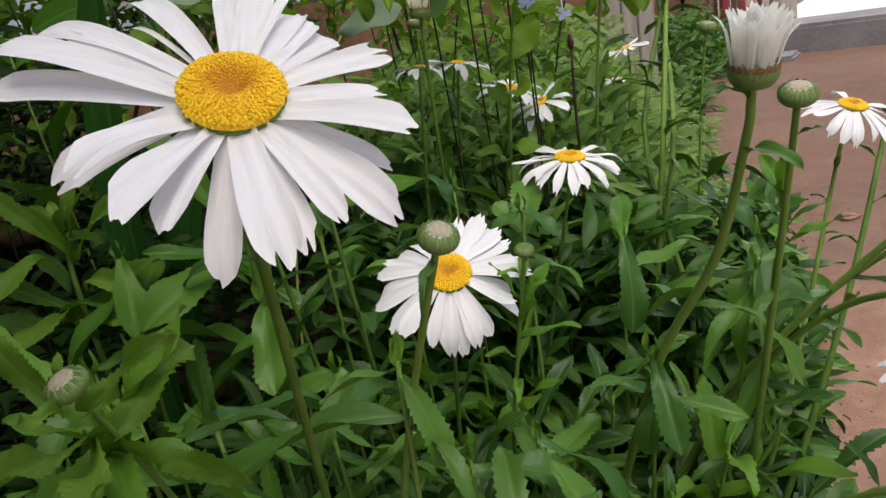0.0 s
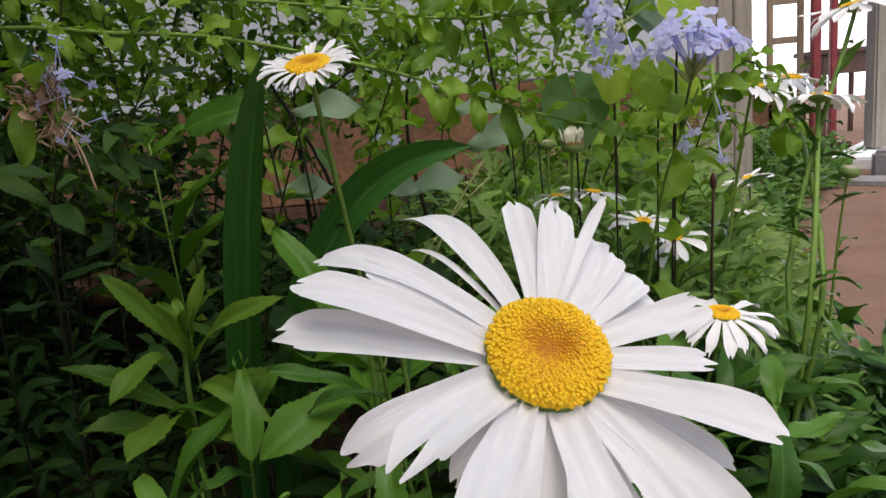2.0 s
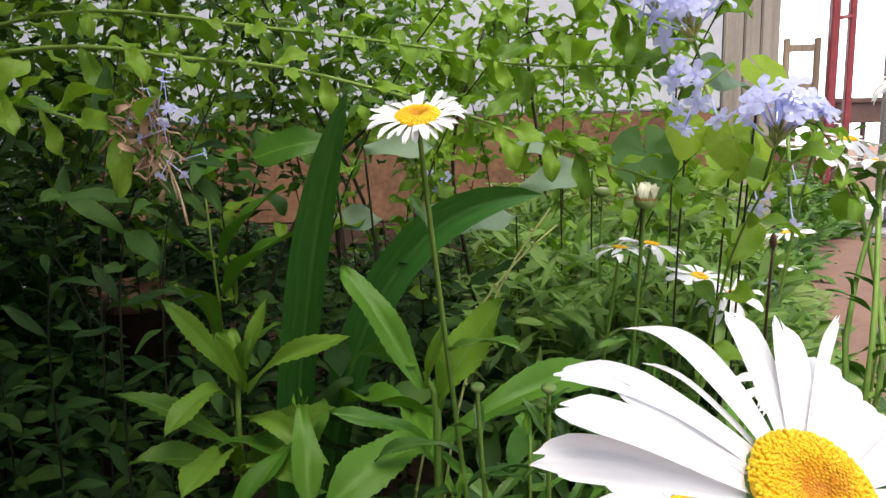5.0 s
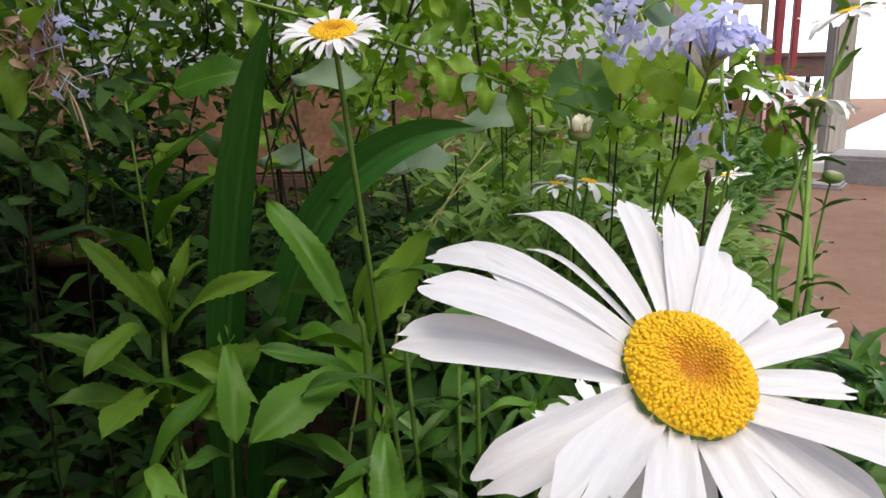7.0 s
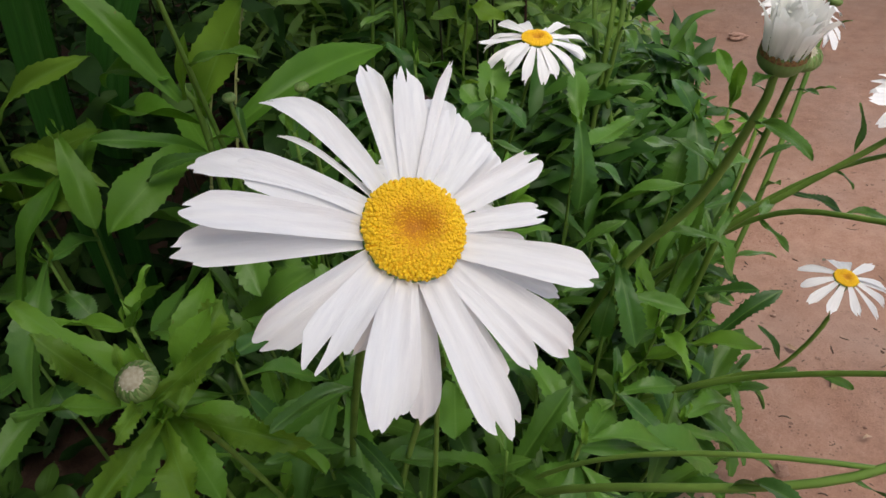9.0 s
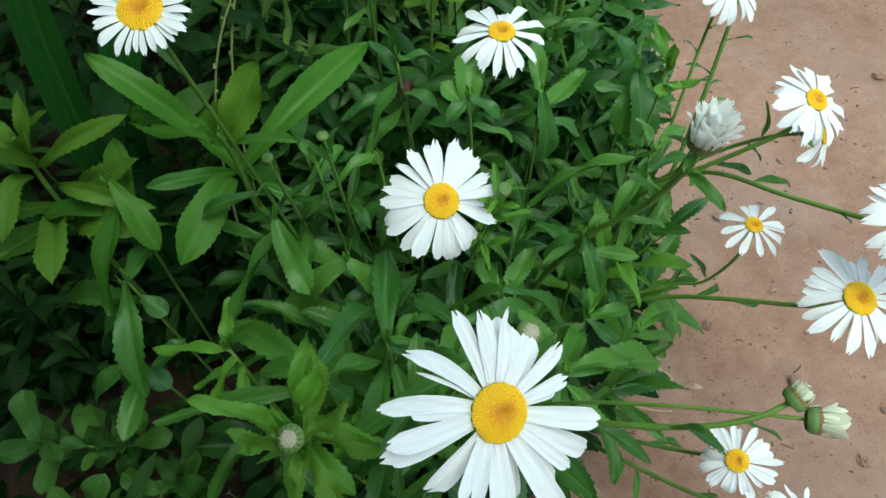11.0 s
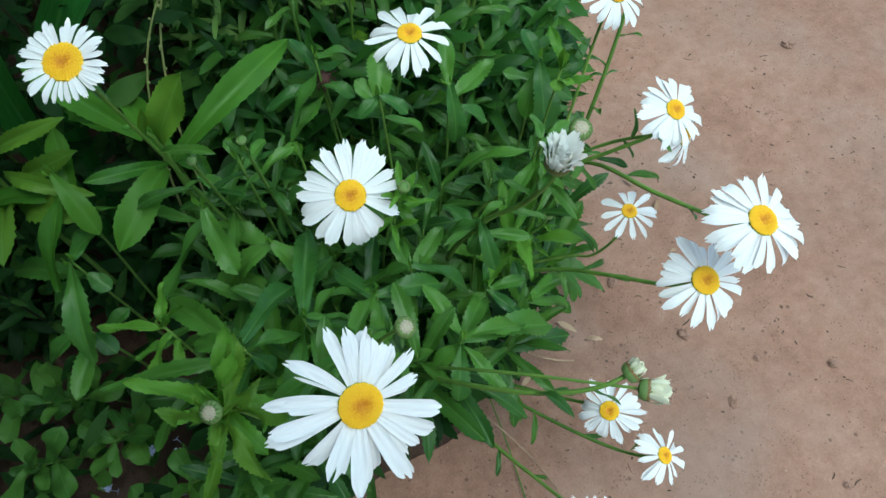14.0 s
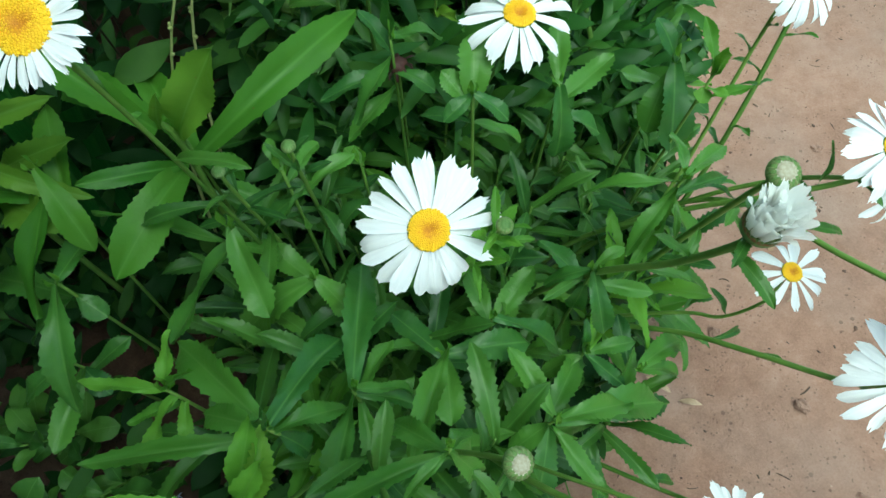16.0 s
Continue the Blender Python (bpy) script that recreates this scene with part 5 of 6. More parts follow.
leafy(WIDE, (-0.325, 0.600), (-0.341, 0.580, 0.524), ((0.8, -152, 41, 6.7, 1.7), (0.78, -4, 60, 11.4, 2.3), (0.72, -24, 47, 13.0, 2.2), (0.62, -98, 57, 10.7, 3.0), (0.98, -12, 86, 3.2, 2.3), (0.97, 31, 39, 4.8, 2.3), (0.95, 157, 10, 4.9, 1.5)))
leafy(LANCE_YOUNG, (-0.078, 0.145), (-0.098, 0.085, 0.358), ((1.0, 56, 34, 5.9, 1.3), (1.0, 31, 53, 4.8, 1.0), (1.0, -161, 37, 3.9, 0.9), (1.0, -102, 12, 4.2, 1.2), (1.0, -65, -4, 5.0, 1.3), (1.0, -22, -12, 6.6, 1.4), (1.0, 161, 46, 6.8, 1.3), (1.0, 137, 78, 3.7, 0.4), (1.0, -77, 39, 3.3, 0.7)))
leafy(LANCE, (-0.005, 0.145), (0.015, 0.085, 0.374), ((0.99, -150, 8, 3.2, 0.6), (0.98, -44, -54, 4.0, 1.3), (1.0, 47, -35, 2.5, 1.0), (0.93, -174, 4, 8.2, 1.2), (0.95, 128, -35, 5.0, 1.3), (0.93, 2, -57, 4.8, 1.2)))


# ---- leadwort: long arching branches, pale leaves, blue flowers ----
def branch(points, radius, count, size, seed, label, kinds=OBOV, mat=STEM, name="leadwort_branch", category="shrub branch", group="leadwort branches", down=0.25, start=0.05):
    g = random.Random(seed)
    pts = [Vector(p) for p in points]
    curve = smooth(pts)
    plant = thing(name, pts[0], label, category, group)
    part("stem", mesh("stem", *tube(curve, lambda t: radius * (1.15 - 0.6 * t), 6), mat), plant)
    last = len(curve) - 1
    a = g.uniform(0, 6)
    for i in range(count):
        f = (start + (1 - start) * (i + g.random()) / count) * last
        k = min(int(f), last - 1)
        p = curve[k].lerp(curve[k + 1], f - k)
        d = (curve[k + 1] - curve[k]).normalized()
        a += 2.4 + g.uniform(-0.4, 0.4)
        side = Matrix.Rotation(a, 3, d) @ d.orthogonal().normalized()
        open_ = g.uniform(0.6, 1.25)
        along = d * math.cos(open_) + side * math.sin(open_) + Vector((0, 0, g.uniform(-down, 0.3)))
        s = size * g.uniform(0.6, 1.2)
        part("leaf", g.choice(kinds), plant, axes(p, along, Vector((g.uniform(-0.5, 0.5), g.uniform(-0.9, 0.1), 1)), s, s * g.uniform(0.85, 1.15), g.uniform(-0.4, 0.4)))
    return plant


branch(((-0.62, 0.50, 0.60), (-0.41, 0.46, 0.650), (-0.229, 0.46, 0.633), (-0.093, 0.46, 0.612), (-0.029, 0.45, 0.598), (0.070, 0.42, 0.592)), 0.0016, 52, 0.034, 1, "long arching leadwort branch with pale leaves")
branch(((-0.60, 0.46, 0.60), (-0.389, 0.42, 0.619), (-0.274, 0.42, 0.607), (-0.195, 0.42, 0.596), (-0.092, 0.42, 0.567), (-0.024, 0.42, 0.543), (0.034, 0.42, 0.521), (0.12, 0.42, 0.495)), 0.0017, 52, 0.034, 2, "long drooping leadwort branch across the bed")
bg = random.Random(77)
for k in range(34):
    x0, y0 = bg.uniform(-0.85, 0.30), bg.uniform(0.58, 1.25)
    rise = bg.uniform(0.46, 0.80) + (0.12 if x0 < -0.2 else 0.0)
    reach = min(bg.uniform(-0.25, 0.35), 0.26 - x0)
    pts = [(x0, y0, 0.0), (x0 + 0.1 * reach, y0 - 0.02, rise * 0.5), (x0 + 0.4 * reach, y0 - 0.05, rise * 0.85), (x0 + 0.75 * reach, y0 - 0.10, rise), (x0 + reach, y0 - 0.15, rise * bg.uniform(0.86, 1.04))]
    branch(pts, 0.0010, 42, bg.uniform(0.030, 0.042), 100 + k, "leafy upright leadwort branch", mat=TWIG, down=0.35, start=0.3)

for k in range(12):
    x0, y0 = bg.uniform(-0.95, -0.36), bg.uniform(0.55, 1.0)
    rise, reach = bg.uniform(0.58, 0.84), bg.uniform(-0.12, 0.2)
    pts = [(x0, y0, 0.0), (x0, y0 - 0.02, rise * 0.5), (x0 + 0.4 * reach, y0 - 0.05, rise * 0.88), (x0 + reach, y0 - 0.12, rise)]
    branch(pts, 0.0011, 44, bg.uniform(0.032, 0.044), 160 + k, "bushy leadwort branch beside the dark shrub", (OBOV, NARROW)[k % 2], TWIG, down=0.35, start=0.25)


def floret_shape(seed):
    """A leadwort floret along y: thin tube, five rounded lobes at the end."""
    g = random.Random(seed)
    v, f = tube([(0, 0, 0), (0, 0.5, 0.02), (0, 1.0, 0)], lambda t: 0.014 + 0.012 * t, 6)
    groups = [(v, f)]
    for k in range(5):
        a = math.tau * k / 5 + g.uniform(-0.1, 0.1)
        lv, lf = leaf_shape(g, 0.62, n=7, bend=g.uniform(0.0, 0.6), fold=-0.15, wave=0.03, widest=0.68, sharp=1.6, stalk=0.2, rows=2)
        q = axes((0, 1.0, 0), (math.cos(a), g.uniform(0.0, 0.35), math.sin(a)), (0, 1, 0), 0.30)
        groups.append(([tuple(q @ Vector(p)) for p in lv], lf))
    return join(groups)


FLORETS = [mesh("floret", *floret_shape(s), BLUE) for s in range(4)]


def blue_cluster(at, facing, count, spread, seed, label, size=0.024):
    g = random.Random(seed)
    at = Vector(at)
    plant = thing("leadwort_flower_cluster", at, label, "flower cluster", "blue flower clusters")
    f = Vector(facing).normalized()
    axis = [at - f * 0.05, at - f * 0.02, at]
    part("stalk", mesh("stalk", *tube(axis, 0.0014, 6), STEM), plant)
    for k in range(count):
        r = Vector((g.gauss(0, 1), g.gauss(0, 1), g.gauss(0, 1))).normalized()
        d = (f * 0.55 + r * spread + Vector((0, -0.35, 0))).normalized()
        part("floret", g.choice(FLORETS), plant, axes(at - f * 0.03 * g.random(), d, (0, 0, 1), size * g.uniform(0.85, 1.25), None, g.uniform(0, 6)))
    return plant


def umbel(at, facing, count, open_, seed, label, size=0.034):
    """A domed head: long tubes that spread from one point, florets at their ends, bristly green calyces round the base."""
    g = random.Random(seed)
    at, f = Vector(at), Vector(facing).normalized()
    plant = thing("leadwort_flower_cluster", at, label, "flower cluster", "blue flower clusters")
    part("stalk", mesh("stalk", *tube([at - f * 0.03, at - f * 0.01, at + f * 0.012], 0.0011, 6), STEM), plant)
    side = f.orthogonal().normalized()
    for k in range(count):
        lean = open_ * math.sqrt((k + 0.5) / count)
        d = Matrix.Rotation(k * 2.4 + g.uniform(-0.3, 0.3), 3, f) @ (f * math.cos(lean) + side * math.sin(lean))
        foot = at + f * 0.014 * g.random()
        part("floret", g.choice(FLORETS), plant, axes(foot, d, (0, 0, 1), size * g.uniform(0.85, 1.15), None, g.uniform(0, 6)))
        part("calyx", SPIKE, plant, axes(foot, d, (0, 0, 1), 0.011 * g.uniform(0.8, 1.2), None, 0))


SPIKE = mesh("calyx", *lathe([(0.02, 0.0), (0.11, 0.15), (0.12, 0.7), (0.05, 1.0)], 7), SEEDSTALK)
SPIKE.transform(Matrix.Rotation(-math.pi / 2, 4, "X"))
umbel((0.088, 0.41, 0.608), (-0.35, -0.3, 0.8), 18, 1.1, 1, "pale blue leadwort flower cluster in full bloom")
umbel((0.066, 0.42, 0.618), (-0.3, -0.4, 0.7), 9, 0.9, 3, "pale blue leadwort flower cluster in full bloom")
umbel((0.097, 0.40, 0.580), (-0.5, -0.5, -0.30), 9, 1.0, 2, "pale blue leadwort flower cluster hanging low", 0.030)
umbel((0.127, 0.36, 0.533), (0.15, -0.25, 1.0), 20, 1.05, 4, "domed pale blue leadwort flower cluster", 0.033)
branch(((0.10, 0.46, 0.02), (0.105, 0.44, 0.30), (0.115, 0.40, 0.45), (0.128, 0.345, 0.53)), 0.0014, 16, 0.038, 6, "thin leadwort branch carrying blue flowers")
for n_, p in enumerate(((0.1359, 0.4139, 0.495), (0.1626, 0.4187, 0.496))):
    blue_cluster(p, (0.05, -0.1, -1), 2, 0.15, 20 + n_, "single fading blue leadwort floret", 0.020)
for n_, p in enumerate(((-0.245, 0.174, 0.10), (-0.212, 0.118, 0.10), (-0.292, 0.152, 0.11), (-0.20, 0.16, 0.12))):
    blue_cluster(p, (0.2, -0.2, 1), 3, 0.8, 30 + n_, "small blue leadwort florets low in the bed", 0.014)
blue_cluster((-0.105, 0.62, 0.50), (0, -1, 0.1), 4, 0.6, 40, "small blue leadwort florets among leaves", 0.022)

# a spent cluster, brown with a few blue florets left
spent = thing("spent_flower_cluster", (-0.230, 0.236, 0.556), "dried brown leadwort flower cluster with blue remains", "flower cluster", "blue flower clusters")
dg = random.Random(4)
for k in range(110):
    low = k % 3 == 2
    c = Vector((-0.222, 0.236, 0.541)) if low else Vector((-0.230, 0.236, 0.557))
    p = c + Vector((dg.gauss(0, 0.006), dg.gauss(0, 0.004), dg.gauss(0, 0.005)))
    q = p + Vector((dg.uniform(-0.010, 0.009), dg.uniform(-0.008, 0.004), dg.uniform(-0.016, 0.0) if low else dg.uniform(-0.009, 0.012)))
    bow = Vector((dg.uniform(-0.003, 0.003), dg.uniform(-0.003, 0.003), dg.uniform(-0.002, 0.003)))
    thick = dg.uniform(0.00025, 0.0006)
    part("dry_floret", mesh("dry_floret", *tube(bezier(p, p.lerp(q, 0.3) + bow, p.lerp(q, 0.7) - bow * 0.6, q, 6), lambda t: thick * (1.2 - 0.5 * t), 5, 0.3), DRY), spent)
for k in range(22):
    p = Vector((-0.228 + dg.gauss(0, 0.006), 0.233 + dg.gauss(0, 0.004), 0.551 + dg.gauss(0, 0.010)))
    me = mesh("dry_petal", *petal_shape(dg, 0.42, 0.1, dg.uniform(0.5, 1.6), dg.uniform(0, 2.5), 7, 5), DRY)
    part("dry_petal", me, spent, axes(p, (dg.uniform(-0.8, 0.8), dg.uniform(-0.8, 0.2), dg.uniform(-1.3, 0.4)), (0, -1, 0.3), dg.uniform(0.006, 0.011)))
part("hanging_stalk", mesh("hanging_stalk", *tube(bezier((-0.219, 0.236, 0.535), (-0.214, 0.236, 0.528), (-0.213, 0.236, 0.516), (-0.211, 0.236, 0.506), 7), 0.0007, 5), DRY), spent)
for k in range(13):
    at = Vector((-0.216 + dg.gauss(0, 0.004), 0.231 + dg.gauss(0, 0.003), 0.556 + dg.gauss(0, 0.007)))
    part("floret", FLORETS[k % 4], spent, axes(at, (dg.uniform(-0.5, 0.8), dg.uniform(-0.6, 0.2), dg.uniform(-0.8, 1)), (0, -1, 0), 0.014, 0.011), "withered blue floret")
part("floret", FLORETS[0], spent, axes((-0.221, 0.234, 0.562), (0.25, 0, 1), (0, -1, 0), 0.022, 0.012), "withered blue floret")
branch(((-0.50, 0.26, 0.52), (-0.40, 0.245, 0.565), (-0.324, 0.24, 0.572), (-0.29, 0.236, 0.568), (-0.249, 0.236, 0.557), (-0.224, 0.236, 0.556)), 0.0014, 22, 0.032, 8, "leadwort branch that carries a spent flower cluster")
for k in range(7):
    x0, y0 = -0.62 + 0.055 * k, 0.30 + 0.09 * (k % 3)
    # NARROW instead of OBOV, so the dark leaf colour brings the shade
    branch([(x0 - 0.04, y0 + 0.08, 0.0), (x0 - 0.03, y0 + 0.05, 0.25), (x0, y0 + 0.02, 0.45 + 0.02 * (k % 4)), (x0 + 0.07, y0, 0.54 + 0.03 * (k % 3))], 0.0011, 38, 0.040, 300 + k, "leadwort branch with shade-dark leaf colour at the bed's left", NARROW, TWIG, down=0.4, start=0.12)
# low leadwort at the front
for k, (x, y) in enumerate(((-0.345, 0.251), (-0.300, 0.227), (-0.263, 0.185), (-0.328, 0.169), (-0.181, 0.098), (-0.133, 0.083), (-0.36, 0.10), (-0.26, 0.08), (-0.20, 0.03))):
    h = 0.18 - 0.05 * (k % 3 == 2)
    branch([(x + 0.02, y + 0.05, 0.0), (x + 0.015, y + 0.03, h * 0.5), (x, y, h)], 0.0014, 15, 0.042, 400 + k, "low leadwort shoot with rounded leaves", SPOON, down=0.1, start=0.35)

# ---- dark shrub at the shaded side ----
for k in range(16):
    x0, y0 = bg.uniform(-1.15, -0.42), bg.uniform(0.50, 1.35)
    h = bg.uniform(0.45, 0.85)
    pts = [(x0, y0, 0.0), (x0 + bg.uniform(-0.05, 0.05), y0 - 0.02, h * 0.5), (x0 + bg.uniform(-0.12, 0.12), y0 - 0.06, h * 0.85), (x0 + bg.uniform(-0.2, 0.2), y0 - 0.1, h)]
    branch(pts, 0.0018, 40, bg.uniform(0.045, 0.06), 500 + k, "shrub branch whose narrow leaves have the shade in their colour", NARROW, TWIG, "shrub_branch", "shrub branch", "shrub branches", 0.5, 0.1)
# bare brown twigs that cross the open middle
for k, pts in enumerate((((-0.42, 0.75, 0.02), (-0.35, 0.72, 0.30), (-0.25, 0.70, 0.50), (-0.12, 0.68, 0.60)), ((-0.02, 0.80, 0.02), (-0.08, 0.78, 0.35), (-0.10, 0.75, 0.52), (-0.06, 0.72, 0.66)), ((-0.20, 0.9, 0.02), (-0.22, 0.88, 0.4), (-0.30, 0.86, 0.6), (-0.36, 0.84, 0.75)),
                         ((0.02, 1.0, 0.0), (0.03, 0.98, 0.4), (0.0, 0.95, 0.7), (0.05, 0.93, 0.95)), ((-0.30, 1.1, 0.0), (-0.32, 1.08, 0.5), (-0.28, 1.05, 0.8), (-0.33, 1.02, 1.0)))):
    branch(pts, 0.003, 10, 0.045, 600 + k, "brown woody leadwort stem with few leaves", OBOV, TWIG, down=0.4, start=0.5)

# ---- vine and large-leaved plants behind ----
def single_leaf(kinds, base, tip, size, wide, seed, label, root, name="vine_leaf_stalk", up=(0.1, -0.8, 0.6), mat=TWIG):
    g = random.Random(seed)
    base = Vector(base)
    plant = thing(name, root, label, "leaf", "large single leaves")
    part("stalk", mesh("stalk", *tube(bezier(root, Vector(root) + Vector((0, 0, (base.z - root[2]) * 0.6)), base + Vector((0, 0.01, -0.04)), base, 10), 0.0009, 6), mat), plant)
    part("leaf", g.choice(kinds), plant, axes(base, Vector(tip) - base, up, size, wide, g.uniform(-0.15, 0.15)))


for k, (x, y, z, s, dx, dz) in enumerate(((0.064, 0.45, 0.530, 0.050, 0.05, -1), (0.124, 0.43, 0.540, 0.040, 0.1, -1), (0.093, 0.44, 0.547, 0.032, -0.3, -1), (0.131, 0.40, 0.586, 0.030, 0.6, -0.7), (0.141, 0.45, 0.536, 0.036, 0.5, -0.9))):
    single_leaf(HEARTS if k else DULL_HEARTS, (x, y, z), (x + dx * 0.05, y - 0.03, z + dz * 0.05), s, s, 700 + k, "bright heart-shaped vine leaf" if k else "dull green heart-shaped vine leaf", (x + 0.01, y + 0.08, 0.0))
for k, (x, y, z, s, dx, dz) in enumerate(((-0.175, 0.42, 0.545, 0.062, -1, -0.05), (-0.150, 0.42, 0.538, 0.055, 1, 0.15), (0.045, 0.60, 0.508, 0.075, -1, -0.1), (-0.165, 0.60, 0.462, 0.062, -1, 0.1), (-0.03, 0.60, 0.463, 0.065, -1, 0.0), (0.115, 0.56, 0.60, 0.07, 1, -0.1), (-0.13, 0.57, 0.475, 0.06, 1, -0.2), (0.02, 0.66, 0.53, 0.06, -1, 0.1))):
    single_leaf(GREYS if k != 0 else WIDE, (x, y, z), (x + dx * 0.05, y - 0.012, z + dz * 0.05), s, s * (1.0 if k else 2.2), 720 + k, "broad dull green leaf on a stalk", (x + 0.01, y + 0.06, 0.0), "broad_leaf_stalk", (0, -0.75, 0.7))


lily = thing("lily_plant", (-0.225, 0.45, 0.0), "lily plant with long dark green strap leaves", "lily")


def strap(points, width):
    """A strap leaf: a long channelled blade that narrows to its tip."""
    curve = bezier(*points, 24)
    verts, faces = [], []
    for i, p in enumerate(curve):
        t = i / 24
        d = (curve[min(i + 1, 24)] - curve[max(i - 1, 0)]).normalized()
        x = d.cross(Vector((0, -1, 0.25))).normalized()
        z = x.cross(d)
        w = width * 0.5 * (0.55 + 0.45 * min(1, t / 0.5)) * (1 if t < 0.6 else math.cos(0.5 * math.pi * ((t - 0.6) / 0.4) ** 1.7) ** 0.8)
        for u in (-1, -0.6, -0.2, 0, 0.2, 0.6, 1):
            verts.append(p + x * u * w + z * (0.75 * w * abs(u) ** 1.1))
    for i in range(24):
        for k in range(6):
            a = i * 7 + k
            faces.append((a, a + 1, a + 8, a + 7))
    me = mesh("blade", verts, faces, STRAP)
    me.attributes.new("across", "FLOAT", "POINT").data.foreach_set("value", [u for _ in curve for u in (-1, -0.6, -0.2, 0, 0.2, 0.6, 1)])
    me.attributes.new("along", "FLOAT", "POINT").data.foreach_set("value", [i / 3 for i in range(len(curve)) for _ in range(7)])
    part("blade", me, lily)


strap(((-0.235, 0.45, 0.01), (-0.228, 0.43, 0.28), (-0.198, 0.39, 0.45), (-0.147, 0.35, 0.578)), 0.029)
strap(((-0.220, 0.47, 0.01), (-0.205, 0.44, 0.38), (-0.135, 0.42, 0.50), (-0.018, 0.40, 0.503)), 0.031)

# ---- clay pot in the shade ----
pot = thing("clay_pot", (-0.80, 1.32, 0.0), "small clay flower pot in the shade of the shrub", "flower pot")
POT_AT = Matrix.Translation((-0.80, 1.32, 0.0))
# the body takes the dark brown plinth colour, only the rim is orange
part("body", mesh("body", *lathe([(0.055, 0.0), (0.085, 0.17), (0.090, 0.198), (0.08, 0.199)], 32), PLINTH), pot, POT_AT, "dark brown clay body")
part("rim", mesh("rim", *lathe([(0.086, 0.200), (0.104, 0.202), (0.107, 0.225), (0.104, 0.238), (0.096, 0.240), (0.088, 0.225), (0.07, 0.21)], 40), CLAY), pot, POT_AT, "orange clay rim")

# ---- undergrowth ----
def leaf_mass(name, label, count, region, seed, mat, size, wide=(0.22, 0.3, 0.38), rise=(-0.3, 0.9)):
    g = random.Random(seed)
    groups = []
    shapes = [leaf_shape(g, r, n=8, bend=b_, fold=0.4, wave=0.04, widest=0.56, rows=1) for r in wide for b_ in (0.4, 0.9)]
    for _ in range(count):
        spot = region(g)
        if spot is None:
            continue
        a = g.uniform(0, 6.28)
        q = axes(spot, (math.cos(a), math.sin(a), g.uniform(*rise)), (g.uniform(-0.4, 0.4), g.uniform(-0.8, 0.2), 1), g.uniform(*size))
        v, f = g.choice(shapes)
        groups.append(([tuple(q @ Vector(p)) for p in v], f))
    verts, faces = [], []
    for v, f in groups:
        o = len(verts)
        verts.extend(v)
        faces.extend(tuple(i + o for i in t) for t in f)
    solid(name, mesh(name, verts, faces, mat), label, "undergrowth", kind="stuff")


def behind(g):
    y = g.uniform(0.60, 2.1)
    x = g.uniform(-0.12, bed_edge(y) + 0.02)
    if x < -0.02 + 0.12 * math.sin(5 * y) * g.random():
        return None
    top = (0.44 - 0.05 * (y - 0.7) + 0.06 * math.sin(x * 9 + y * 5)) * min(1.0, max(0.1, (bed_edge(y) - x) / 0.26))
    return Vector((x, y, max(0.02, top * math.sqrt(g.random()))))


def near_pot(x, y):
    """The bare lane in front of the clay pot."""
    return y < 1.3 and abs((x + 0.055) / (y + 0.116) + 0.519) < 0.075


def behind_shade(g):
    y = g.uniform(0.42, 2.1)
    x = g.uniform(-1.5, -0.03)
    top = 0.34 - 0.08 * (y - 0.7) + 0.07 * math.sin(x * 9 + y * 5)
    if near_pot(x, y):
        top *= 0.4
    return Vector((x, y, max(0.02, top * math.sqrt(g.random()))))


def under(g):
    x, y = g.uniform(-0.6, 0.42), g.uniform(0.0, 0.6)
    if x > bed_edge(y) - 0.02 or (x < -0.15 and g.random() < 0.4) or (x < -0.13 and y < 0.36 and g.random() < 0.8):
        return None
    return Vector((x, y, 0.02 + canopy(x, y) * 0.36 * g.random()))


def leadwort_crown(g):
    x, y = g.uniform(-1.0, 0.34), g.uniform(0.62, 1.45)
    z = g.uniform(0.36, 0.86) - 0.22 * max(0.0, x + 0.05)
    if noise.noise(Vector((x * 5, y * 5, z * 5))) < 0.02 or (z < 0.52 and x < 0.0) or x > 0.27 - 0.2 * (z - 0.45):
        return None
    return Vector((x, y, z))


leaf_mass("leadwort_foliage", "yellow-green leadwort foliage before the wall", 6000, leadwort_crown, 15, PLUMS, (0.022, 0.044), (0.34, 0.42, 0.50), (-0.6, 0.7))
def shaded_crown(g):
    x, y = g.uniform(-1.05, -0.16), g.uniform(0.60, 1.35)
    z = g.uniform(0.40, 0.98) + 0.1 * min(0.0, -0.4 - x)
    if noise.noise(Vector((x * 6 + 4, y * 6, z * 6))) < 0.10 * (x + 0.5) or z < 0.44 + 0.25 * max(0.0, x + 0.4):
        return None
    return Vector((x, y, z))


leaf_mass("shaded_leadwort_foliage", "leadwort foliage beside the shrub with shade put into its colour", 5200, shaded_crown, 18, DARKPLUM, (0.024, 0.046), (0.34, 0.42, 0.50), (-0.6, 0.7))
leaf_mass("undergrowth", "mixed green undergrowth behind the daisies", 8000, behind, 9, MASS, (0.030, 0.068), (0.16, 0.22, 0.32))
leaf_mass("shaded_undergrowth", "sparse undergrowth with the shrub's shade put into its leaf colour", 9000, behind_shade, 13, GLOOM, (0.03, 0.06))
def amid(g):
    x, y = g.uniform(-0.03, 0.42), g.uniform(0.40, 0.66)
    if x > bed_edge(y) - 0.02:
        return None
    return Vector((x, y, 0.04 + (0.25 + 0.12 * noise.noise(Vector((x * 14, y * 14, 0.5))) - 0.3 * max(0.0, x - 0.15)) * g.random() ** 0.7))


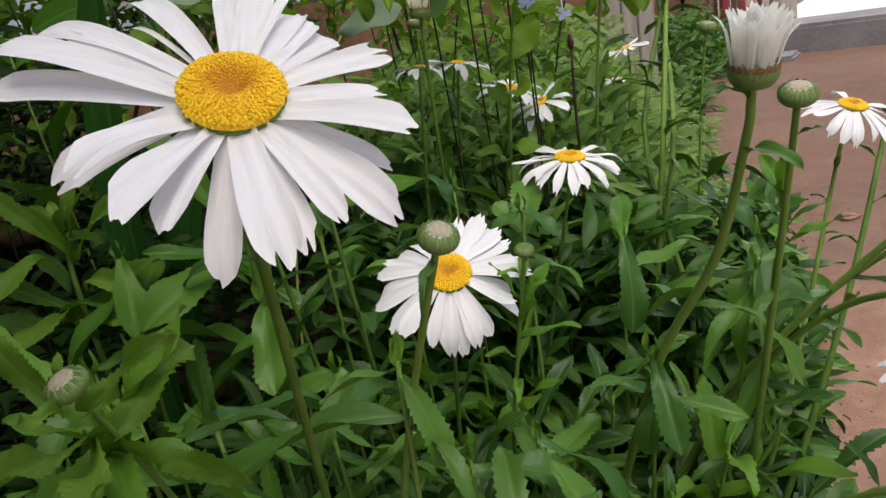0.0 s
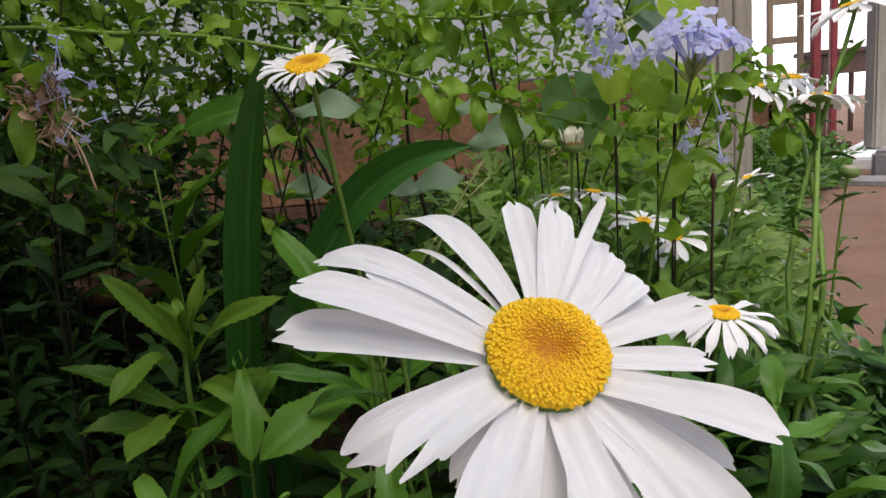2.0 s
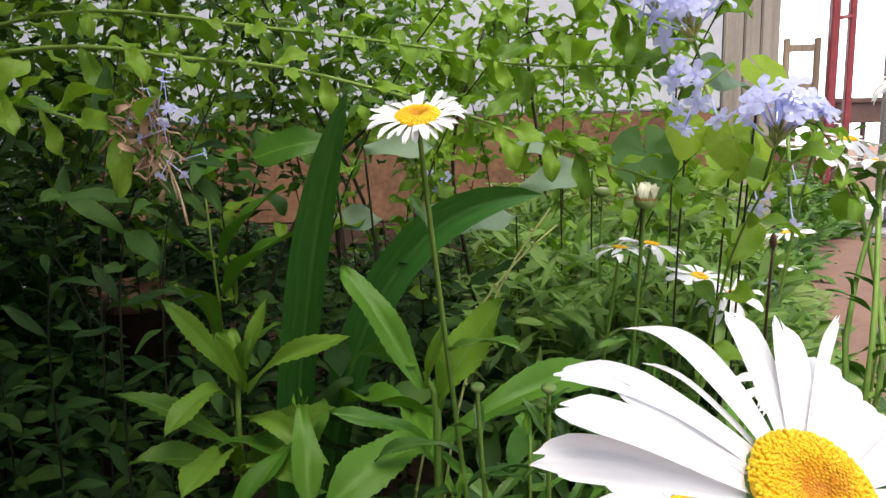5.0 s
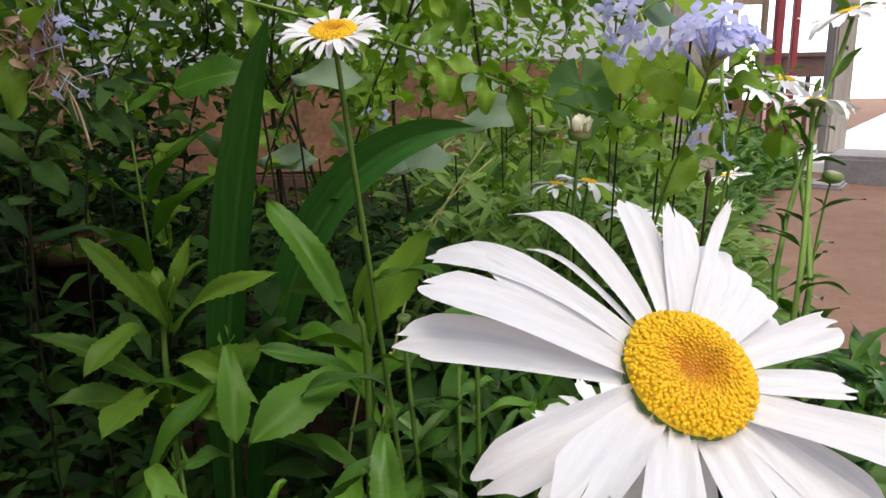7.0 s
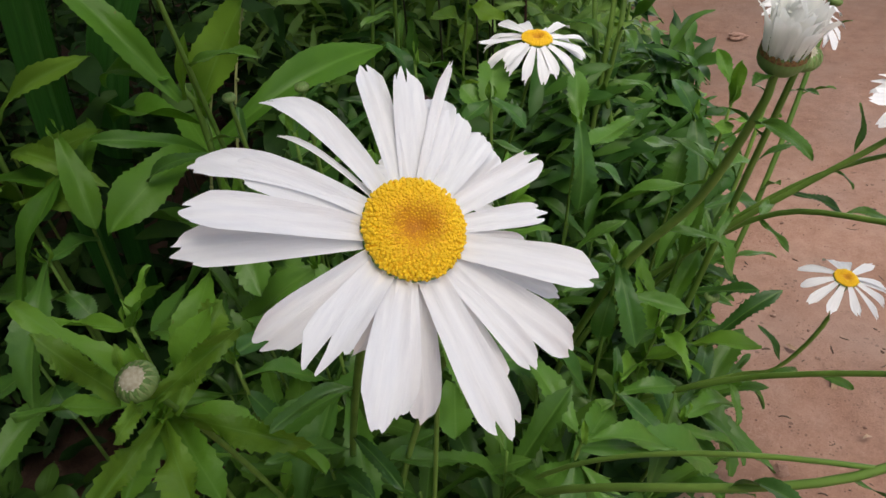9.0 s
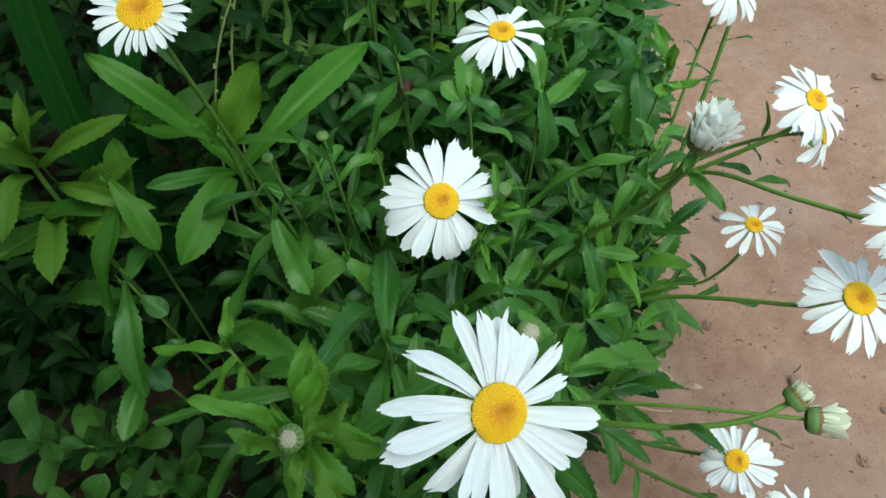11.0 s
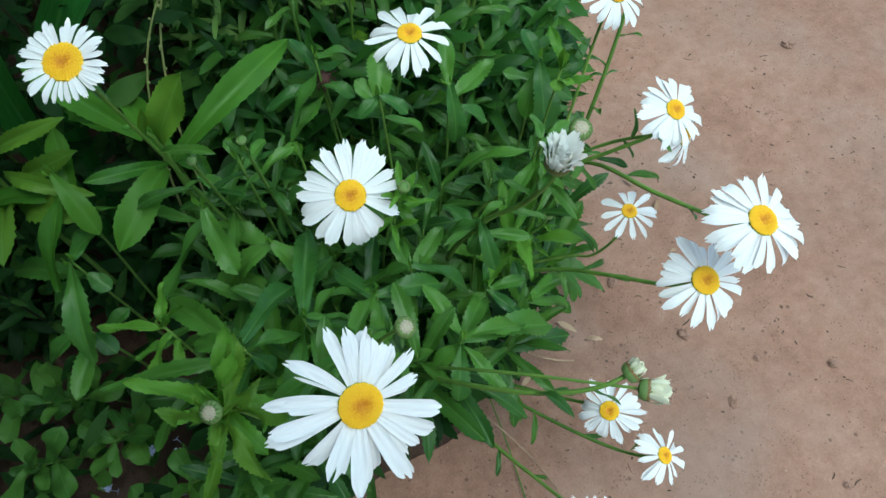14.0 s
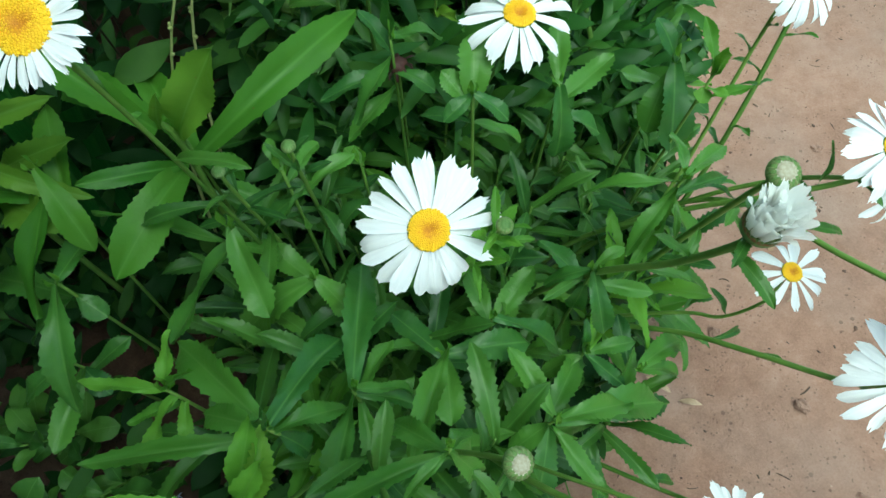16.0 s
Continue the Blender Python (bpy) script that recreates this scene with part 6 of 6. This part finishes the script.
def middle(g):
    y = g.uniform(0.50, 1.15)
    x = g.uniform(-0.06, min(bed_edge(y) - 0.02, 0.46))
    top = 0.40 + 0.07 * noise.noise(Vector((x * 11, y * 7, 2.5))) - 0.08 * max(0.0, y - 0.8)
    top *= min(1.0, max(0.12, (bed_edge(y) - x) / 0.24))
    return Vector((x, y, max(0.03, top * g.random() ** 0.55)))


def gate_side(g):
    """Low plants that follow the edge of the earth to the gate."""
    y = g.uniform(1.9, 4.4)
    edge = 0.70 + 0.62 * (y - 1.9) + 0.05 * math.sin(6 * y)
    back = g.random()
    top = (0.24 + 0.12 * noise.noise(Vector((y * 4, back * 3, 1.5)))) * min(1.0, 0.15 + 1.6 * back)
    return Vector((edge - 0.75 * back, y, max(0.02, top * g.random() ** 0.6)))


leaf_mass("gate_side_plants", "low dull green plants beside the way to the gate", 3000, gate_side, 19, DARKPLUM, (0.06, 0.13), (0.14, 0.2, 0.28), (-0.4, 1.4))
leaf_mass("middle_foliage", "bright mixed leaves of the plants behind the daisies", 7200, middle, 16, MIDDLE, (0.034, 0.066), (0.13, 0.17, 0.22), (-0.4, 2.2))
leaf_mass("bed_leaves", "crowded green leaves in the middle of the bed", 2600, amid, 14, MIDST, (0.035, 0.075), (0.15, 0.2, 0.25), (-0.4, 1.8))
leaf_mass("low_undergrowth", "low leaves under the daisies with shade put into their colour", 6500, under, 10, GLOOM, (0.035, 0.06))

def ragged(x, y, z, size):
    """An uneven outline for crowns, from -1 to 1."""
    return noise.noise(Vector((x, y, z)) / size + Vector((3.1, 7.7, 1.3)))


# seen low beyond y 0.3; the tall unseen part nearer is added to block light
def side_shrub(g):
    x, y = g.uniform(-1.5, -0.40), g.uniform(-0.75, 1.9)
    edge = -0.62 + 0.10 * math.sin(7 * y) - 0.22 * max(0.0, y - 0.9) if y > 0.3 else -0.47 + 0.04 * math.sin(9 * y)
    z = 0.05 + (1.5 if y < 0.3 else 0.5) * g.random() ** 0.9
    back = 0.15 * ragged(x, 0.0, z, 0.3)
    if y > 0.3 and z > 0.1 and near_pot(x, y):
        return None
    if x > edge + 0.08 * g.random() or x < -1.38 + back or y < -0.58 + back or z > (1.25 if y < 0.3 else 0.5) + 0.3 * ragged(x, y, 0.0, 0.25):
        return None
    return Vector((x, y, z))


# unseen crown overhead, added to block light from the left of the bed
def shade_canopy(g):
    p = Vector((g.gauss(0, 1), g.gauss(0, 1), g.gauss(0, 1))).normalized() * g.random() ** 0.35
    pick = g.random()
    c, r = ((-0.80, -0.22, 1.28), (0.62, 0.60, 0.36)) if pick < 0.38 else ((-0.38, -0.42, 1.22), (0.46, 0.43, 0.24)) if pick < 0.74 else ((-0.66, 0.26, 1.30), (0.40, 0.46, 0.26))
    x, y, z = c[0] + p.x * r[0], c[1] + p.y * r[1], c[2] + p.z * r[2]
    z += 0.10 * ragged(x, y, 0.0, 0.22)
    if (y > -0.2 and x > -0.36) or z < 0.97 or ragged(x, y, z, 0.16) < -0.28:
        return None
    return Vector((x, y, z))


# unseen trunk, added only to carry the light-blocking crown
shrub = thing("unseen_shrub", (-0.92, -0.15, 0.0), "unseen trunk and limbs added to carry the light-blocking crown", "shrub")
for k, (base, top, rad) in enumerate((((-0.92, -0.15, 0.0), (-0.88, -0.20, 0.62), 0.026), ((-0.88, -0.20, 0.60), (-0.62, -0.35, 1.22), 0.015), ((-0.88, -0.20, 0.61), (-0.98, 0.10, 1.25), 0.014), ((-0.88, -0.20, 0.60), (-1.12, -0.42, 1.30), 0.014), ((-0.72, -0.30, 0.98), (-0.40, -0.45, 1.22), 0.009))):
    b0, t0 = Vector(base), Vector(top)
    bend = Vector((0.05 * math.sin(k * 2.1), 0.05 * math.cos(k * 1.7), 0.03))
    part("trunk" if k == 0 else "limb", mesh("limb", *tube(bezier(b0, b0.lerp(t0, 0.35) + bend, b0.lerp(t0, 0.7) - bend, t0, 10), lambda t: rad * (1 - 0.45 * t), 9, 0.1), TWIG), shrub)
leaf_mass("overhanging_shrub_leaves", "unseen leaf crown added to block light over the bed", 23000, shade_canopy, 12, GLOOM, (0.06, 0.10))
leaf_mass("side_shrub_leaves", "dense dark shrub leaves with a tall unseen part that blocks light", 13000, side_shrub, 11, GLOOM, (0.05, 0.085))

# ---- pale seed stalks and withered heads ----
def seed_stalk(root, mid, tip, seed):
    g = random.Random(seed)
    root, mid, tip = Vector(root), Vector(mid), Vector(tip)
    plant = thing("seed_stalk", root, "pale yellow-green seed stalk with small knots", "seed stalk", "pale seed stalks")
    curve = bezier(root, root.lerp(mid, 0.6) + Vector((0, 0, 0.06)), mid, tip, 16)
    part("stalk", mesh("stalk", *tube(curve, lambda t: 0.0016 - 0.0009 * t, 6), SEEDSTALK), plant)
    knot = mesh("knot", *lathe([(0.2, -1.0), (0.8, -0.4), (1.0, 0.2), (0.6, 0.9), (0.1, 1.2)], 8), SEEDSTALK)
    for k in range(13):
        p = curve[5 + k * 11 // 13]
        a = k * 2.4
        d = Vector((math.cos(a), math.sin(a), 0.7)).normalized()
        part("knot", knot, plant, up_frame(p + d * 0.002, d, g.uniform(0.0012, 0.002)))


def withered_head(root, head, radius, seed):
    g = random.Random(seed)
    root, head = Vector(root), Vector(head)
    plant = thing("withered_daisy", root, "withered dark brown daisy head on a thin stem", "daisy", GROUP)
    part("stem", mesh("stem", *tube(bezier(root, root + Vector((0, 0, 0.12)), head - Vector((0, 0, 0.06)), head, 12), 0.0011, 6), STEM), plant)
    part("head", mesh("head", *lathe([(0.2, -0.7), (0.7, -0.4), (0.9, 0.1), (0.6, 0.45), (0.1, 0.5)], 14, lambda a, z: 1 + 0.25 * math.sin(5 * a + 4 * z)), WITHERED), plant, up_frame(head, (0.2, -0.4, 0.9), radius))
    for k in range(14):
        a = math.tau * k / 14 + g.uniform(-0.2, 0.2)
        d = Vector((math.cos(a), math.sin(a), g.uniform(-1.2, 0.3)))
        me = mesh("petal", *petal_shape(g, 0.2, 0.06, g.uniform(0.5, 1.5), g.uniform(0, 2), 7, 5), WITHERED)
        part("petal", me, plant, axes(head + Vector((math.cos(a), math.sin(a), 0)) * radius * 0.7, d, (0, 0, 1), radius * g.uniform(0.9, 1.6)))


seed_stalk((-0.150, 0.40, 0.01), (-0.104, 0.42, 0.400), (-0.006, 0.42, 0.478), 1)
seed_stalk((-0.120, 0.43, 0.01), (-0.085, 0.43, 0.392), (-0.010, 0.43, 0.490), 2)
dark = thing("withered_daisy", (0.19, 0.53, 0.01), "dark brown withered flower stem, broken at the top", "daisy", GROUP)
part("stem", mesh("stem", *tube(bezier((0.19, 0.53, 0.01), (0.186, 0.52, 0.18), (0.180, 0.505, 0.34), (0.184, 0.50, 0.446), 14), lambda t: 0.0015 - 0.0004 * t, 7, 0.15), WITHERED), dark)
part("stub", mesh("stub", *lathe([(0.0012, 0.0), (0.0024, 0.003), (0.0030, 0.008), (0.0018, 0.013), (0.0003, 0.015)], 9, lambda a, z: 1 + 0.2 * math.sin(3 * a)), WITHERED), dark, Matrix.Translation((0.184, 0.50, 0.442)))
withered_head((0.065, 0.42, 0.02), (0.058, 0.369, 0.335), 0.008, 3)

bud_daisy((0.33, 0.62, 0.02), (0.358, 0.626, 0.4315), (0.1, -0.2, 1), 0.0095, 50, "round green daisy bud behind the tall stems", leaves=5, length=(0.06, 0.02))

# ---- things on the earth ----
def clod(seed, size, fine=2):
    g = random.Random(seed)
    b = bmesh.new()
    bmesh.ops.create_icosphere(b, subdivisions=fine, radius=size)
    off = Vector((g.uniform(0, 50), g.uniform(0, 50), 0))
    for v in b.verts:
        v.co *= 1 + 0.75 * noise.noise(v.co / size * 1.1 + off) + 0.35 * noise.noise(v.co / size * 3 + off)
        v.co.x *= 0.7 + 0.9 * ((seed * 0.37) % 1)
        v.co.z *= 0.5
    b.verts.index_update()
    out = [tuple(v.co) for v in b.verts], [tuple(v.index for v in f.verts) for f in b.faces]
    b.free()
    return out


CLODS = [mesh("clod", *clod(s, 1.0, 3), STONE, False) for s in range(5)]
for k, (x, y, s) in enumerate(((0.377, 0.104, 0.009), (0.386, 0.006, 0.006), (0.521, 0.003, 0.005), (0.442, 0.044, 0.004), (0.767, 0.461, 0.008), (0.60, 0.25, 0.005), (0.33, 0.20, 0.006), (0.29, -0.02, 0.005), (0.45, -0.12, 0.004), (0.55, 0.38, 0.006), (0.72, 0.12, 0.005), (0.9, 0.7, 0.012), (0.8, 1.1, 0.014))):
    solid("earth_clod", CLODS[k % 5], "small crumbling clod of red earth", "clod", "clods on the earth", m=Matrix.LocRotScale((x, y, s * 0.3), Euler((0, 0, k * 1.3)), (s, s * 0.85, s)))
cg = random.Random(15)
groups = []
for k in range(900):
    x, y = (cg.uniform(-0.05, 1.5), cg.uniform(-0.5, 1.6)) if k % 3 == 0 else (cg.uniform(-0.1, 0.75), cg.uniform(-0.25, 0.6))
    if x < bed_edge(y) - 0.04:
        continue
    s = cg.choice((0.0006, 0.0009, 0.0012, 0.0018)) * cg.uniform(0.6, 1.3)
    v, f = clod(cg.randint(0, 30), s, 1)
    z = ground_height(x - 0.4, y - 0.3)
    a = cg.uniform(0, 6)
    groups.append(([(x + p[0] * math.cos(a) - p[1] * math.sin(a), y + p[0] * math.sin(a) + p[1] * math.cos(a), z + p[2]) for p in v], f))
verts, faces = [], []
for v, f in groups:
    o = len(verts)
    verts.extend(v)
    faces.extend(tuple(i + o for i in t) for t in f)
slivers, sliver_faces = [], []
for k in range(240):
    x, y = (cg.uniform(0.1, 1.5), cg.uniform(-0.5, 1.6)) if k % 3 == 0 else (cg.uniform(0.05, 0.8), cg.uniform(-0.25, 0.65))
    if x < bed_edge(y) - 0.03:
        continue
    a, long, wide = cg.uniform(0, 6.28), cg.choice((0.0018, 0.003, 0.0055)) * cg.uniform(0.7, 1.3), cg.uniform(0.0005, 0.0011)
    d = Vector((math.cos(a), math.sin(a), 0.0))
    c = Vector((x, y, ground_height(x - 0.4, y - 0.3) + wide * 0.6))
    bow = Vector((-d.y, d.x, 0.0)) * long * cg.uniform(-0.35, 0.35)
    v, f = tube([c - d * long, c - d * long * 0.4 + bow, c + d * long * 0.4 + bow, c + d * long], lambda t: wide * (1.0 - 0.5 * abs(2 * t - 1)), 5)
    o = len(slivers)
    slivers.extend(v)
    sliver_faces.extend(tuple(i + o for i in t) for t in f)
solid("plant_litter", mesh("plant_litter", slivers, sliver_faces, LITTER), "dark dry slivers of bark and stalk on the earth", "litter", kind="stuff")
solid("crumbs_of_earth", mesh("crumbs_of_earth", verts, faces, CRUMB), "scattered crumbs of red earth", "crumbs", kind="stuff")
for k, pts in enumerate((((0.09, 0.26, 0.10), (0.125, 0.20, 0.015), (0.130, 0.116, 0.006), (0.112, -0.03, 0.004)), ((0.15, 0.17, 0.06), (0.19, 0.14, 0.02), (0.215, 0.128, 0.012), (0.235, 0.122, 0.010)), ((0.10, 0.10, 0.05), (0.13, 0.06, 0.015), (0.15, 0.02, 0.006), (0.155, -0.02, 0.005)))):
    solid("fallen_stalk", mesh("fallen_stalk", *tube(bezier(*pts, 14), 0.0009 + 0.0004 * (k == 1), 6), (STEM, DRY, DRY)[k]), ("thin green stalk trailing on the earth", "dry broken stalk at the bed's edge", "dry thin stalk on the earth")[k], "stalk", "fallen stalks")
for k in range(9):
    x, y = cg.uniform(0.1, 0.45), cg.uniform(0.0, 0.5)
    x = max(x, bed_edge(y) - 0.05)
    me = NARROW[k % 6].copy()
    me.materials[0] = DRY
    solid("fallen_leaf", me, "curled dry brown leaf on the earth", "dead leaf", "fallen leaves", m=axes((x, y, 0.008), (cg.uniform(-1, 1), cg.uniform(-1, 1), 0.1), (0, 0, 1), cg.uniform(0.015, 0.03)))
